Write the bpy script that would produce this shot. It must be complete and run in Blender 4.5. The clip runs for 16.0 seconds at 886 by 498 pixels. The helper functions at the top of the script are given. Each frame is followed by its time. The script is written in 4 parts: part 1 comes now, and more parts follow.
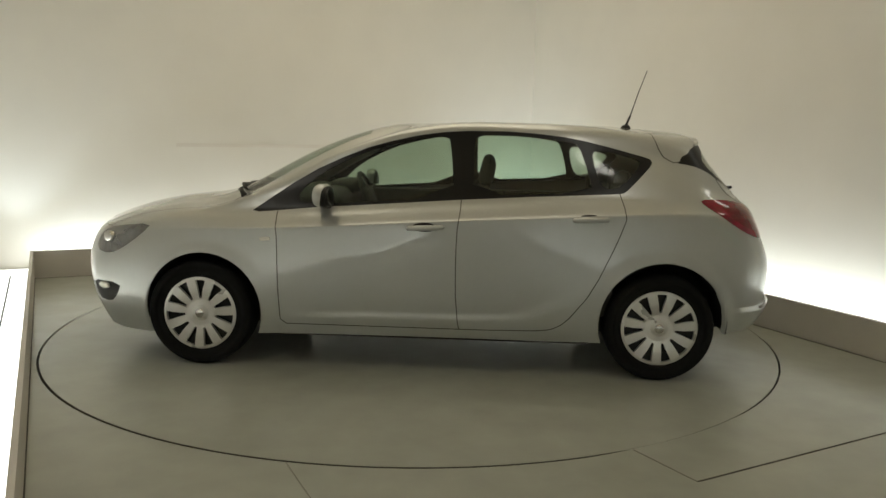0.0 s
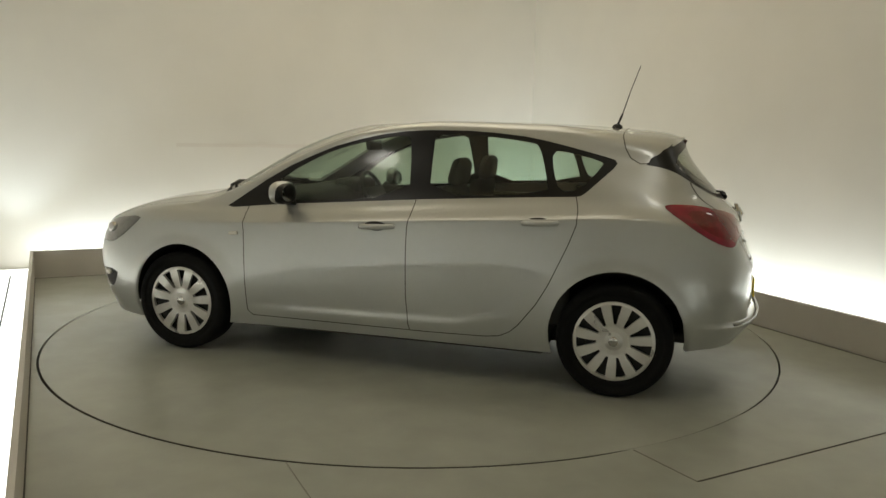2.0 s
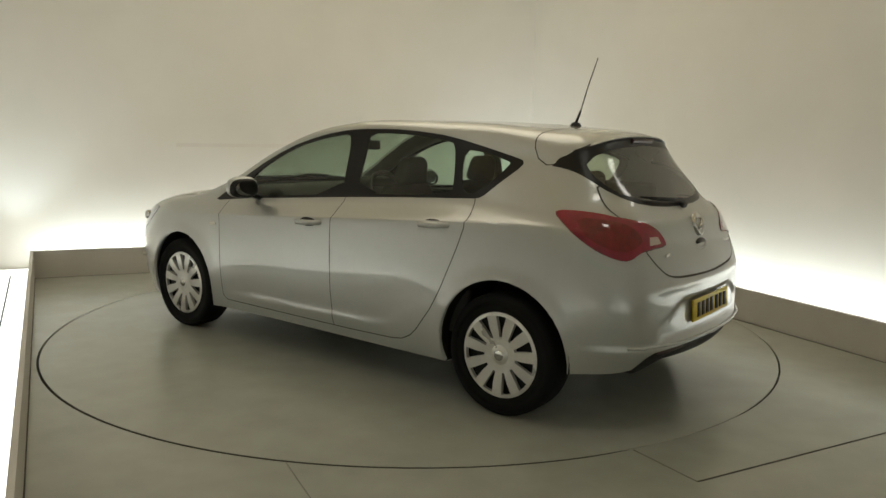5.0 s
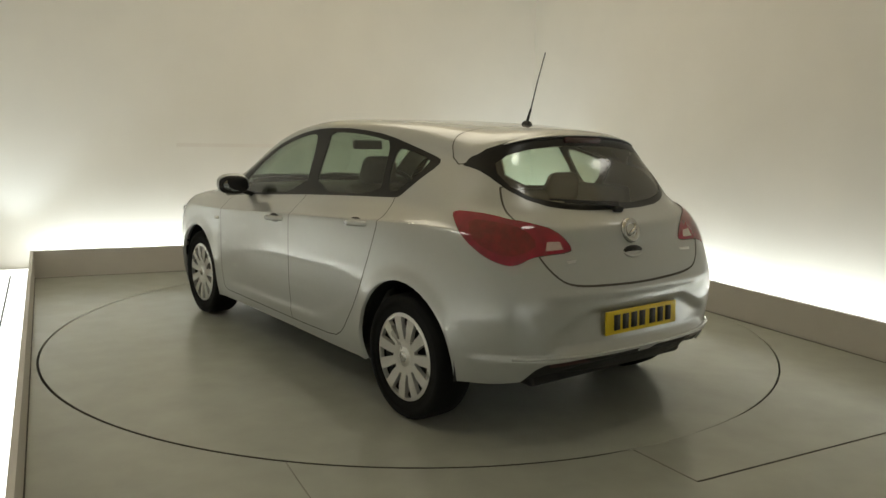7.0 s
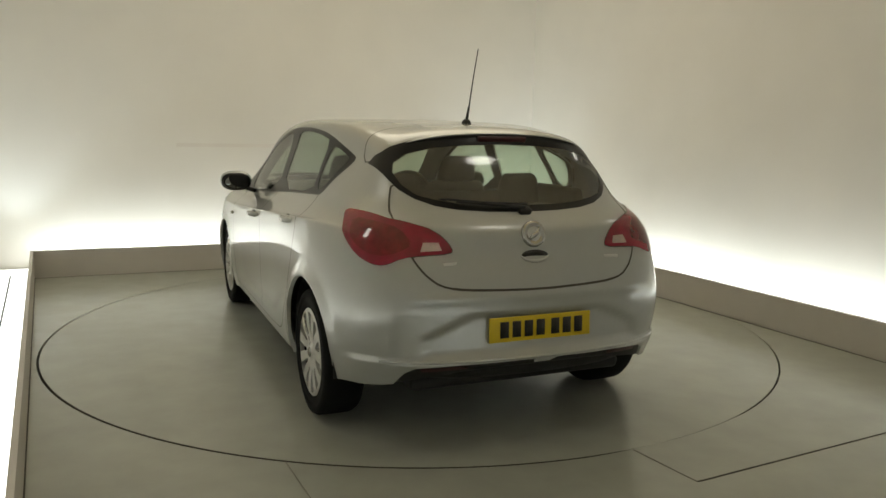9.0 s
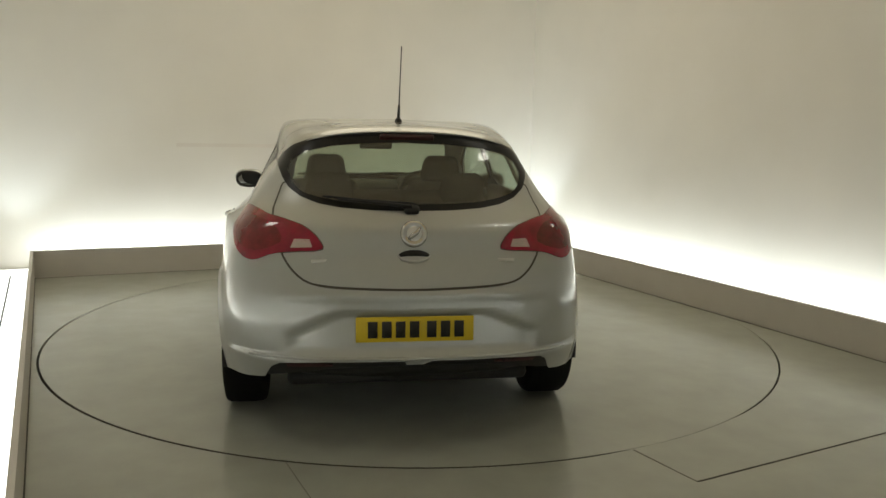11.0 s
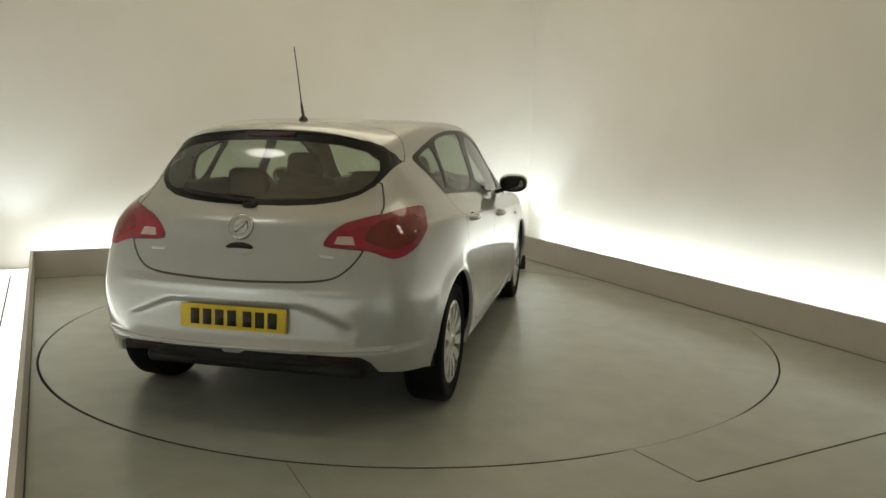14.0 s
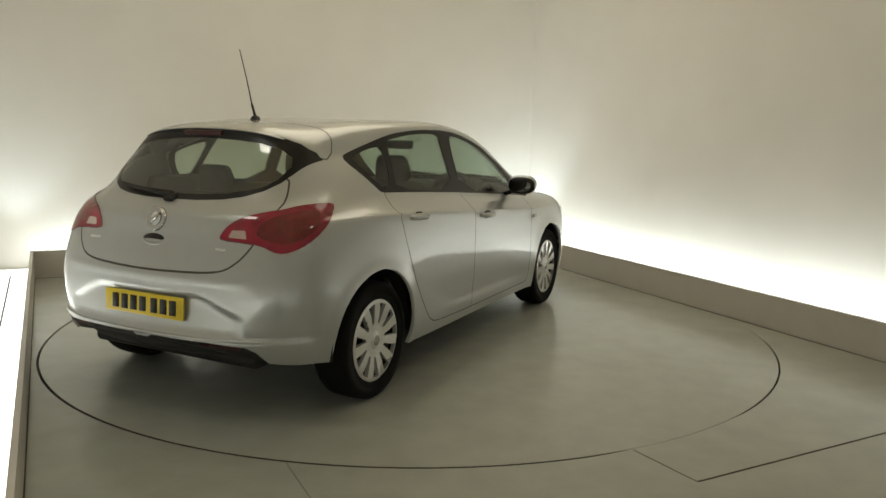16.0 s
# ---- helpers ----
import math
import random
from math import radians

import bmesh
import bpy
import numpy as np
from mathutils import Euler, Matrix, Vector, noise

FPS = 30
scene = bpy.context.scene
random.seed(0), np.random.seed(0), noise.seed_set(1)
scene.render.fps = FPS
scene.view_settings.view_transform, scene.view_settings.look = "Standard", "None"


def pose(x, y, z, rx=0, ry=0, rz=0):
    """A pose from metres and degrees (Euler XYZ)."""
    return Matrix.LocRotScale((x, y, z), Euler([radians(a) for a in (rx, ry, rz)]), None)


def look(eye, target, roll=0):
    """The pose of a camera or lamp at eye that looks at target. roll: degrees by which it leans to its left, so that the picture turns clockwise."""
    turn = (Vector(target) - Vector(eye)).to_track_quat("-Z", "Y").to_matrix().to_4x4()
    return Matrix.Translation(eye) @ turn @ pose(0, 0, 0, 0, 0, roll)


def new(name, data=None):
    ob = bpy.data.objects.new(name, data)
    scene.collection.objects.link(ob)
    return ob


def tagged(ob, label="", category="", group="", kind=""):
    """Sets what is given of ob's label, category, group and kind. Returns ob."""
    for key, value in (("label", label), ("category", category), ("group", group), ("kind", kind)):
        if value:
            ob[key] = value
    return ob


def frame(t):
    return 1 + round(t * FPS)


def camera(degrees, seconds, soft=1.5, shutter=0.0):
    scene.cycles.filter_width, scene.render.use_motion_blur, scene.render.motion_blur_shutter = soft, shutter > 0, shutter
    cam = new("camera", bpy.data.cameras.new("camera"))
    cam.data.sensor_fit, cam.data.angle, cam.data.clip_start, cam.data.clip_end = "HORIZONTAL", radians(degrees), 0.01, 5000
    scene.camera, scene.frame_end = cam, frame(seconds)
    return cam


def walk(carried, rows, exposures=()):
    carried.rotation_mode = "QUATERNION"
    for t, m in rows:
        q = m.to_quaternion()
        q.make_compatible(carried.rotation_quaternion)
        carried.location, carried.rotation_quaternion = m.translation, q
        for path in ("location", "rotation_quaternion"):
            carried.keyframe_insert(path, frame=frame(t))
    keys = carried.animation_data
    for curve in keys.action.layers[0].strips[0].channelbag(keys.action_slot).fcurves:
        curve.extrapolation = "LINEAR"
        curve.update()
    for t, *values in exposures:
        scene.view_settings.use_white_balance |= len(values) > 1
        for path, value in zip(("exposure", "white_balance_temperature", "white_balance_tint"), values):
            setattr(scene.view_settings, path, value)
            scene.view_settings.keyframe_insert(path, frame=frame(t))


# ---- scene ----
cam = camera(59.73, 16.0, soft=1.5)
EYE = Vector((0.0, -5.5526, 1.4062))
AHEAD = Vector((0.0342, 0.98795, -0.15093))
VIEW = look(EYE, EYE + AHEAD * 5, 1.177)
walk(cam, [(0.0, VIEW), (16.0, VIEW)], exposures=[(0.0, 0.0), (16.0, 0.0)])

# ---- world and light ----
world = bpy.data.worlds.new("world")
scene.world = world
world.use_nodes = True
world.node_tree.nodes["Background"].inputs[0].default_value = (0.9, 0.95, 1.0, 1)
world.node_tree.nodes["Background"].inputs[1].default_value = 0.02


def area_lamp(name, m, size_x, size_y, watts, colour):
    data = bpy.data.lights.new(name, "AREA")
    data.shape, data.size, data.size_y = "RECTANGLE", size_x, size_y
    data.energy, data.color = watts, colour
    ob = new(name, data)
    ob.matrix_world = m
    return ob


# the plan of the stage: a back line and two side lines of the low kerb, on the floor
def meet(p, a, q, b):
    """Where the line through p at a degrees meets the line through q at b degrees."""
    da = Vector((math.cos(radians(a)), math.sin(radians(a))))
    db = Vector((math.cos(radians(b)), math.sin(radians(b))))
    p, q = Vector(p), Vector(q)
    k = ((q.x - p.x) * db.y - (q.y - p.y) * db.x) / (da.x * db.y - da.y * db.x)
    return p + da * k


BACK_A, RIGHT_A, LEFT_A = 21.8, -65.7, -64.7
CORNER_R = meet((-2.8, 1.77), BACK_A, (2.68, -0.14), RIGHT_A)
CORNER_L = meet((-2.8, 1.77), BACK_A, (-2.44, -0.72), LEFT_A)


def along(a):
    return Vector((math.cos(radians(a)), math.sin(radians(a))))


def outward(a, sign):
    d = along(a)
    return Vector((-d.y, d.x)) * sign


N_BACK, N_RIGHT, N_LEFT = outward(BACK_A, 1), outward(RIGHT_A, 1), outward(LEFT_A, -1)
GAP, GAP_L = 0.55, 0.30
KERB_H, KERB_T = 0.25, 0.025
WALL_H = 3.6
W_R = meet(tuple(Vector((-2.8, 1.77)) + N_BACK * GAP), BACK_A, tuple(Vector((2.68, -0.14)) + N_RIGHT * GAP), RIGHT_A)
W_L = meet(tuple(Vector((-2.8, 1.77)) + N_BACK * GAP), BACK_A, tuple(Vector((-2.44, -0.72)) + N_LEFT * GAP_L), LEFT_A)


def trough_lamp(name, p, q, n, watts, gap=GAP):
    """A strip lamp on the trough's floor between two points, thrown up at the wall."""
    mid = (p + q) / 2 + n * gap * 0.68
    m = look((mid.x, mid.y, 0.08), (mid.x + n.x * 0.16, mid.y + n.y * 0.16, 0.75))
    length = (q - p).length
    d = (q - p).normalized()
    zax = m.to_3x3() @ Vector((0, 0, 1))
    xax = Vector((d.x, d.y, 0))
    yax = zax.cross(xax)
    rot = Matrix((xax, yax, zax)).transposed().to_4x4()
    return area_lamp(name, Matrix.Translation(m.translation) @ rot, length, 0.08, watts, (0.93, 1.0, 0.985))


COOL = 5.5
back_dir, right_dir, left_dir = along(BACK_A), along(RIGHT_A), along(LEFT_A)
back_len = (CORNER_R - CORNER_L).length
for i in range(3):
    a = CORNER_L + back_dir * (back_len * (i + 0.01) / 3)
    b = CORNER_L + back_dir * (back_len * (i + 0.99) / 3)
    trough_lamp("strip_lamp", a, b, N_BACK, COOL * (b - a).length)
for i in range(4):
    a = CORNER_R + right_dir * (1.7 * i + (0.02 if i else -0.16))
    b = CORNER_R + right_dir * (1.7 * i + 1.68)
    trough_lamp("strip_lamp", a, b, N_RIGHT, COOL * (b - a).length)
    a = CORNER_L + left_dir * (1.7 * i + 0.75)
    b = CORNER_L + left_dir * (1.7 * i + 2.2)
    trough_lamp("strip_lamp", a, b, N_LEFT, COOL * 0.8 * (b - a).length, GAP_L)


def corner_lamp(p, watts, beam, blend):
    """A round uplighter on the trough's floor in a corner of the room, throwing a fan of light up both walls."""
    data = bpy.data.lights.new("corner_lamp", "SPOT")
    data.energy, data.color, data.shadow_soft_size = watts, (0.82, 0.94, 1.0), 0.03
    data.spot_size, data.spot_blend = radians(beam), blend
    ob = new("corner_lamp", data)
    ob.matrix_world = look((p.x, p.y, 0.06), (p.x + 0.001, p.y, 3.0))


# Unseen strip behind the camera, added as fill for the car's flank.
fill_a, fill_b = W_L + left_dir * 9.5 + N_BACK * GAP + back_dir * 0.6, W_L + left_dir * 9.5 + N_BACK * GAP + back_dir * 3.4
trough_lamp("strip_lamp", fill_a, fill_b, -N_BACK, COOL * 0.75 * (fill_b - fill_a).length)
foot_l, foot_r = W_L + back_dir * 0.20 - N_BACK * 0.33, W_R - back_dir * 0.31 - N_BACK * 0.31
corner_lamp(foot_l, 4, 78, 0.15)
corner_lamp(foot_l, 17, 72, 0.5)
corner_lamp(foot_r, 8, 88, 0.15)
corner_lamp(foot_r, 32, 80, 0.5)
area_lamp("ceiling_lamp", look((0.0, 0.5, 3.5), (0.0, 0.5, 0)), 2.8, 2.6, 28, (1.0, 0.905, 0.72))
for x, y, z, d, w in ((-1.80, -2.40, 2.80, 0.44, 3.2), (1.45, -2.45, 3.02, 0.38, 2.3), (3.2, -0.9, 2.95, 0.36, 1.2)):
    spot = area_lamp("studio_spot", look((x, y, z), (x * 0.4, y * 0.5, 0.8)), d, d, w, (1.0, 0.96, 0.86))
    spot.data.shape = "DISK"


# ---- materials ----
def material(name, colour, rough=0.5, metal=0.0, vary=0.06, scale=8.0, bump=0.0, bump_scale=60.0, coat=0.0, rough_vary=0.06):
    """A surface with two scales of tone and gloss variation."""
    m = bpy.data.materials.new(name)
    m.use_nodes = True
    nt = m.node_tree
    b = nt.nodes["Principled BSDF"]
    b.inputs["Roughness"].default_value, b.inputs["Metallic"].default_value = rough, metal
    b.inputs["Coat Weight"].default_value = coat
    b.inputs["Coat Roughness"].default_value = 0.04
    co = nt.nodes.new("ShaderNodeTexCoord")
    big, fine = nt.nodes.new("ShaderNodeTexNoise"), nt.nodes.new("ShaderNodeTexNoise")
    big.inputs["Scale"].default_value, fine.inputs["Scale"].default_value = scale * 0.12, scale
    big.inputs["Detail"].default_value = fine.inputs["Detail"].default_value = 4
    for n in (big, fine):
        nt.links.new(co.outputs["Object"], n.inputs["Vector"])
    add = nt.nodes.new("ShaderNodeMath")
    add.operation = "ADD"
    nt.links.new(big.outputs["Fac"], add.inputs[0])
    nt.links.new(fine.outputs["Fac"], add.inputs[1])
    ramp = nt.nodes.new("ShaderNodeMapRange")
    ramp.inputs[1].default_value, ramp.inputs[2].default_value = 0.6, 1.4
    ramp.inputs[3].default_value, ramp.inputs[4].default_value = 1 - vary, 1 + vary
    nt.links.new(add.outputs[0], ramp.inputs[0])
    mul = nt.nodes.new("ShaderNodeVectorMath")
    mul.operation = "SCALE"
    mul.inputs[0].default_value = colour
    nt.links.new(ramp.outputs[0], mul.inputs["Scale"])
    nt.links.new(mul.outputs[0], b.inputs["Base Color"])
    r2 = nt.nodes.new("ShaderNodeMapRange")
    r2.inputs[1].default_value, r2.inputs[2].default_value = 0.3, 0.7
    r2.inputs[3].default_value, r2.inputs[4].default_value = max(0, rough - rough_vary), min(1, rough + rough_vary)
    nt.links.new(big.outputs["Fac"], r2.inputs[0])
    nt.links.new(r2.outputs[0], b.inputs["Roughness"])
    if bump:
        tex, bm = nt.nodes.new("ShaderNodeTexNoise"), nt.nodes.new("ShaderNodeBump")
        tex.inputs["Scale"].default_value, tex.inputs["Detail"].default_value = bump_scale, 5
        bm.inputs["Strength"].default_value, bm.inputs["Distance"].default_value = bump, 0.002
        nt.links.new(co.outputs["Object"], tex.inputs["Vector"])
        nt.links.new(tex.outputs["Fac"], bm.inputs["Height"])
        nt.links.new(bm.outputs[0], b.inputs["Normal"])
    return m


M_WALL = material("white_wall_paint", (0.78, 0.76, 0.71), 0.7, vary=0.045, scale=1.6, bump=0.1)
M_BACK = material("bounce_wall_paint", (0.78, 0.77, 0.74), 0.8, vary=0.05, scale=3)
M_FLOOR = material("grey_floor_paint", (0.388, 0.400, 0.356), 0.24, vary=0.10, scale=5, bump=0.05, rough_vary=0.02)
M_KERB = material("kerb_paint", (0.53, 0.50, 0.455), 0.5, vary=0.05, scale=6)
M_JOINT = material("floor_joint_filler", (0.17, 0.165, 0.14), 0.7)
M_DARK = material("dark_gap", (0.02, 0.02, 0.018), 0.8)
# Cream puts the warm light overhead into the unseen ceiling's colour.
M_CEIL = material("warm_tinted_ceiling_paint", (0.80, 0.67, 0.46), 0.8, vary=0.03)
M_PAINT = material("silver_car_paint", (0.435, 0.450, 0.442), 0.35, metal=0.5, vary=0.02, scale=30, coat=1.0, rough_vary=0.02)
M_TYRE = material("tyre_rubber", (0.007, 0.007, 0.0068), 0.88, vary=0.2, scale=40)
M_TYRE.node_tree.nodes["Principled BSDF"].inputs["Specular IOR Level"].default_value = 0.2
M_TRIM = material("wheel_cover_silver", (0.62, 0.62, 0.60), 0.30, metal=0.5, vary=0.04, scale=30)


M_GAP = material("panel_gap_shadow", (0.06, 0.055, 0.045), 0.8)
M_BLACK = material("gloss_black_trim", (0.006, 0.006, 0.006), 0.3, vary=0.1, coat=0.0, rough_vary=0.03)
M_BLACK.node_tree.nodes["Principled BSDF"].inputs["Specular IOR Level"].default_value = 0.3
M_PLASTIC = material("black_plastic", (0.009, 0.009, 0.0085), 0.6, vary=0.15, scale=40, bump=0.15, bump_scale=400)
M_SEAT = material("dark_seat_cloth", (0.10, 0.092, 0.078), 0.9, vary=0.2, scale=60, bump=0.3, bump_scale=300)
M_CABIN = material("cabin_plastic", (0.04, 0.038, 0.034), 0.7, vary=0.12, scale=30)
M_LINING = material("pale_headlining", (0.42, 0.39, 0.33), 0.9, vary=0.05, scale=30)
M_RED = material("red_lamp_lens", (0.25, 0.004, 0.022), 0.08, vary=0.35, scale=14, bump=0.12, bump_scale=45, coat=0.6, rough_vary=0.04)
M_RED_DEEP = material("deep_red_lamp_lens", (0.15, 0.002, 0.008), 0.08, vary=0.5, scale=30, bump=0.15, bump_scale=60, coat=0.6, rough_vary=0.04)
M_CLEAR = material("pale_lamp_lens", (0.52, 0.38, 0.35), 0.15, vary=0.15, scale=90, coat=1.0)
M_REPEAT = material("pale_repeater_lens", (0.6, 0.58, 0.52), 0.2, vary=0.1, coat=1.0)
M_HEAD = material("headlight_lens", (0.17, 0.175, 0.18), 0.08, metal=0.6, vary=0.6, scale=20, coat=1.0)
M_CHROME = material("chrome", (0.52, 0.52, 0.51), 0.14, metal=1.0, vary=0.05, scale=30)
M_YELLOW = material("yellow_plate", (0.64, 0.47, 0.012), 0.4, vary=0.05, scale=40)
M_INK = material("black_ink", (0.015, 0.014, 0.01), 0.5)
M_REFLECT = material("dark_red_reflector", (0.035, 0.004, 0.005), 0.3, vary=0.2, scale=80)
M_MIRROR = material("mirror_glass", (0.22, 0.23, 0.23), 0.05, metal=1.0, vary=0.02, rough_vary=0.01)


def glass(name, tint, rough, facing):
    m = bpy.data.materials.new(name)
    m.use_nodes = True
    nt = m.node_tree
    nt.nodes.remove(nt.nodes["Principled BSDF"])
    clear, gloss = nt.nodes.new("ShaderNodeBsdfTransparent"), nt.nodes.new("ShaderNodeBsdfGlossy")
    clear.inputs[0].default_value = (*tint, 1)
    gloss.inputs["Roughness"].default_value = rough
    lay, power = nt.nodes.new("ShaderNodeLayerWeight"), nt.nodes.new("ShaderNodeMath")
    fres, mix = nt.nodes.new("ShaderNodeMapRange"), nt.nodes.new("ShaderNodeMixShader")
    lay.inputs["Blend"].default_value = 0.5
    power.operation, power.inputs[1].default_value = "POWER", 4
    fres.inputs[3].default_value, fres.inputs[4].default_value = facing, 0.95
    nt.links.new(lay.outputs["Facing"], power.inputs[0])
    nt.links.new(power.outputs[0], fres.inputs[0])
    nt.links.new(fres.outputs[0], mix.inputs[0])
    nt.links.new(clear.outputs[0], mix.inputs[1])
    nt.links.new(gloss.outputs[0], mix.inputs[2])
    nt.links.new(mix.outputs[0], nt.nodes["Material Output"].inputs["Surface"])
    return m


M_GLASS = glass("tinted_window_glass", (0.57, 0.66, 0.58), 0.09, 0.06)
M_GLASS_T = glass("tinted_tail_glass", (0.66, 0.70, 0.60), 0.11, 0.13)


# ---- mesh helpers ----
def finish(bm, name, mat, smooth=True):
    me = bpy.data.meshes.new(name)
    bm.normal_update()
    bm.to_mesh(me)
    bm.free()
    if smooth:
        me.shade_smooth()
    me.materials.append(mat)
    return me


def part(name, bm, mat, parent=None, label="", smooth=True):
    ob = new(name, finish(bm, name, mat, smooth))
    if parent:
        ob.parent = parent
    if label:
        ob["label"] = label
    return ob


def slab(pts, z0, z1):
    """A prism over a plan polygon."""
    bm = bmesh.new()
    lo = [bm.verts.new((x, y, z0)) for x, y in pts]
    hi = [bm.verts.new((x, y, z1)) for x, y in pts]
    n = len(pts)
    bm.faces.new(hi)
    bm.faces.new(lo[::-1])
    for i in range(n):
        bm.faces.new((lo[i], lo[(i + 1) % n], hi[(i + 1) % n], hi[i]))
    bmesh.ops.recalc_face_normals(bm, faces=bm.faces)
    return bm


def structure(name, bm, mat, label, category, smooth=False):
    return tagged(part(name, bm, mat, None, "", smooth), label, category, "", "structure")


# ---- the stage ----
R_TABLE = 2.471
END = 8.5


def board(p, q, n, inner, thick, z0, z1):
    a, b = p + n * inner, q + n * inner
    return slab([tuple(a), tuple(b), tuple(b + n * thick), tuple(a + n * thick)], z0, z1)


def slit(a):
    """Width of the open joint round the turntable at an angle in degrees: worn wide in places, pinched shut in others."""
    k = 0
    for at, w in ((-180, 0.009), (-160, 0.013), (-110, 0.016), (-95, 0.014), (-72, 0.012), (-66, 0.0015), (-50, 0.0015), (-44, 0.009), (-12, 0.010), (-5, 0.004), (20, 0.003), (40, 0.008), (120, 0.009), (180, 0.009)):
        if a <= at:
            return k[1] + (w - k[1]) * (a - k[0]) / (at - k[0]) if k else w
        k = (at, w)
    return k[1]


def ring_floor():
    """The fixed floor with the round opening for the turntable."""
    bm = bmesh.new()
    n = 240
    inner, low, outer = [], [], []
    for i in range(n):
        a = 360 * i / n - 180
        c, d, r = math.cos(radians(a)), math.sin(radians(a)), R_TABLE - 0.003 + slit(a)
        inner.append(bm.verts.new((r * c, r * d, 0)))
        low.append(bm.verts.new((r * c, r * d, -0.05)))
        outer.append(bm.verts.new((15 * c, 15 * d, 0)))
    for i in range(n):
        j = (i + 1) % n
        bm.faces.new((inner[i], outer[i], outer[j], inner[j]))
        bm.faces.new((low[i], inner[i], inner[j], low[j]))
    bmesh.ops.recalc_face_normals(bm, faces=bm.faces)
    return bm


structure("floor", ring_floor(), M_FLOOR, "grey painted studio floor with fine joints", "floor")
structure("pit", slab([(-2.7, -2.7), (2.7, -2.7), (2.7, 2.7), (-2.7, 2.7)], -0.12, -0.08), M_DARK, "dark pit under the turntable", "pit")


def disc():
    bm = bmesh.new()
    n = 240
    rim = [bm.verts.new(((R_TABLE - 0.004) * math.cos(2 * math.pi * i / n), (R_TABLE - 0.004) * math.sin(2 * math.pi * i / n), 0)) for i in range(n)]
    low = [bm.verts.new((v.co.x, v.co.y, -0.05)) for v in rim]
    bm.faces.new(rim)
    for i in range(n):
        j = (i + 1) % n
        bm.faces.new((low[i], low[j], rim[j], rim[i]))
    return bm


turntable = new("turntable")
tagged(turntable, "round grey painted turntable flush with the studio floor", "turntable")
part("deck", disc(), M_FLOOR, turntable, "", False)
bm = bmesh.new()
ring_v = [[bm.verts.new((r * math.cos(2 * math.pi * i / 160), r * math.sin(2 * math.pi * i / 160), z)) for i in range(160)] for r, z in ((R_TABLE - 0.0042, -0.001), (R_TABLE - 0.0032, -0.0015), (R_TABLE - 0.0032, -0.05))]
for a, b in zip(ring_v, ring_v[1:]):
    for i in range(160):
        bm.faces.new((a[i], b[i], b[(i + 1) % 160], a[(i + 1) % 160]))
part("edge_band", bm, M_GAP, turntable, "dark steel edge band")

far_r, far_l = CORNER_R + right_dir * END, CORNER_L + left_dir * END
structure("kerb_back", board(CORNER_L, CORNER_R, N_BACK, 0, KERB_T, 0, KERB_H), M_KERB, "low grey painted kerb along the back of the stage", "kerb")
structure("kerb_right", board(CORNER_R + N_BACK * KERB_T, far_r, N_RIGHT, 0, KERB_T, 0, KERB_H), M_KERB, "low grey painted kerb along the side of the stage", "kerb")
structure("kerb_left", board(CORNER_L + N_BACK * KERB_T, far_l, N_LEFT, 0, KERB_T, 0, KERB_H), M_KERB, "low grey painted kerb along the side of the stage", "kerb")
# The joint strips' dark colour also holds the shadow at the kerb's foot.
for name, p, q, n in (("kerb_joint_back", CORNER_L, CORNER_R, N_BACK), ("kerb_joint_right", CORNER_R + right_dir * 0.02, far_r, N_RIGHT), ("kerb_joint_left", CORNER_L + left_dir * 0.02, far_l, N_LEFT)):
    structure(name, board(p, q, n, -0.012 if n is N_RIGHT else -0.007, 0.012 if n is N_RIGHT else 0.007, 0, 0.0016), M_GAP, "dark dirty joint and painted shadow line along the foot of the kerb", "joint")
wr, wl = W_R + right_dir * (END + 1), W_L + left_dir * (END + 1)
structure("wall_back", board(W_L - back_dir * 0.1, W_R + back_dir * 0.1, N_BACK, 0, 0.1, 0, WALL_H), M_WALL, "white painted studio wall lit from below", "wall")
mark_a, mark_b = Vector((-2.473, 2.493)), Vector((-0.60, 3.242))
M_MARK = material("scuffed_wall_paint", (0.735, 0.70, 0.65), 0.75, vary=0.06, scale=4)
structure("wall_scuff", board(mark_a, mark_b, N_BACK, -0.002, 0.0025, 1.195, 1.232), M_MARK, "faint brown scuff line on the white wall", "scuff")
structure("wall_right", board(W_R, wr, N_RIGHT, 0, 0.1, 0, WALL_H), M_WALL, "white painted studio wall lit from below", "wall")
structure("wall_left", board(W_L, wl, N_LEFT, 0, 0.1, 0, WALL_H), M_WALL, "white painted studio wall lit from below", "wall")
# Unseen wall added behind the camera; its pale tone bounces light onto the car.
structure("wall_front", board(wl, wr, -N_BACK, 0, 0.1, 0, WALL_H), M_BACK, "unseen plain pale wall, added to return light to the car", "wall")
structure("ceiling", slab([tuple(W_L), tuple(W_R), tuple(wr), tuple(wl)], WALL_H, WALL_H + 0.1), M_CEIL, "unseen ceiling, tinted cream for warm light on the car", "ceiling")

# white trough floors behind the kerbs, with a dark joint along one of them
M_TROUGH = material("white_trough_paint", (0.80, 0.79, 0.75), 0.6, vary=0.03)
M_PANEL = material("white_panel_added_glow", (0.80, 0.80, 0.78), 0.5, vary=0.03)
# Emission added to the left trough's surface so that it burns out white.
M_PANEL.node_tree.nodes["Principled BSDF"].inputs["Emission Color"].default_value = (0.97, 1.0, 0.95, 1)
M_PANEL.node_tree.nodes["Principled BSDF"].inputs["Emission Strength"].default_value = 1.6
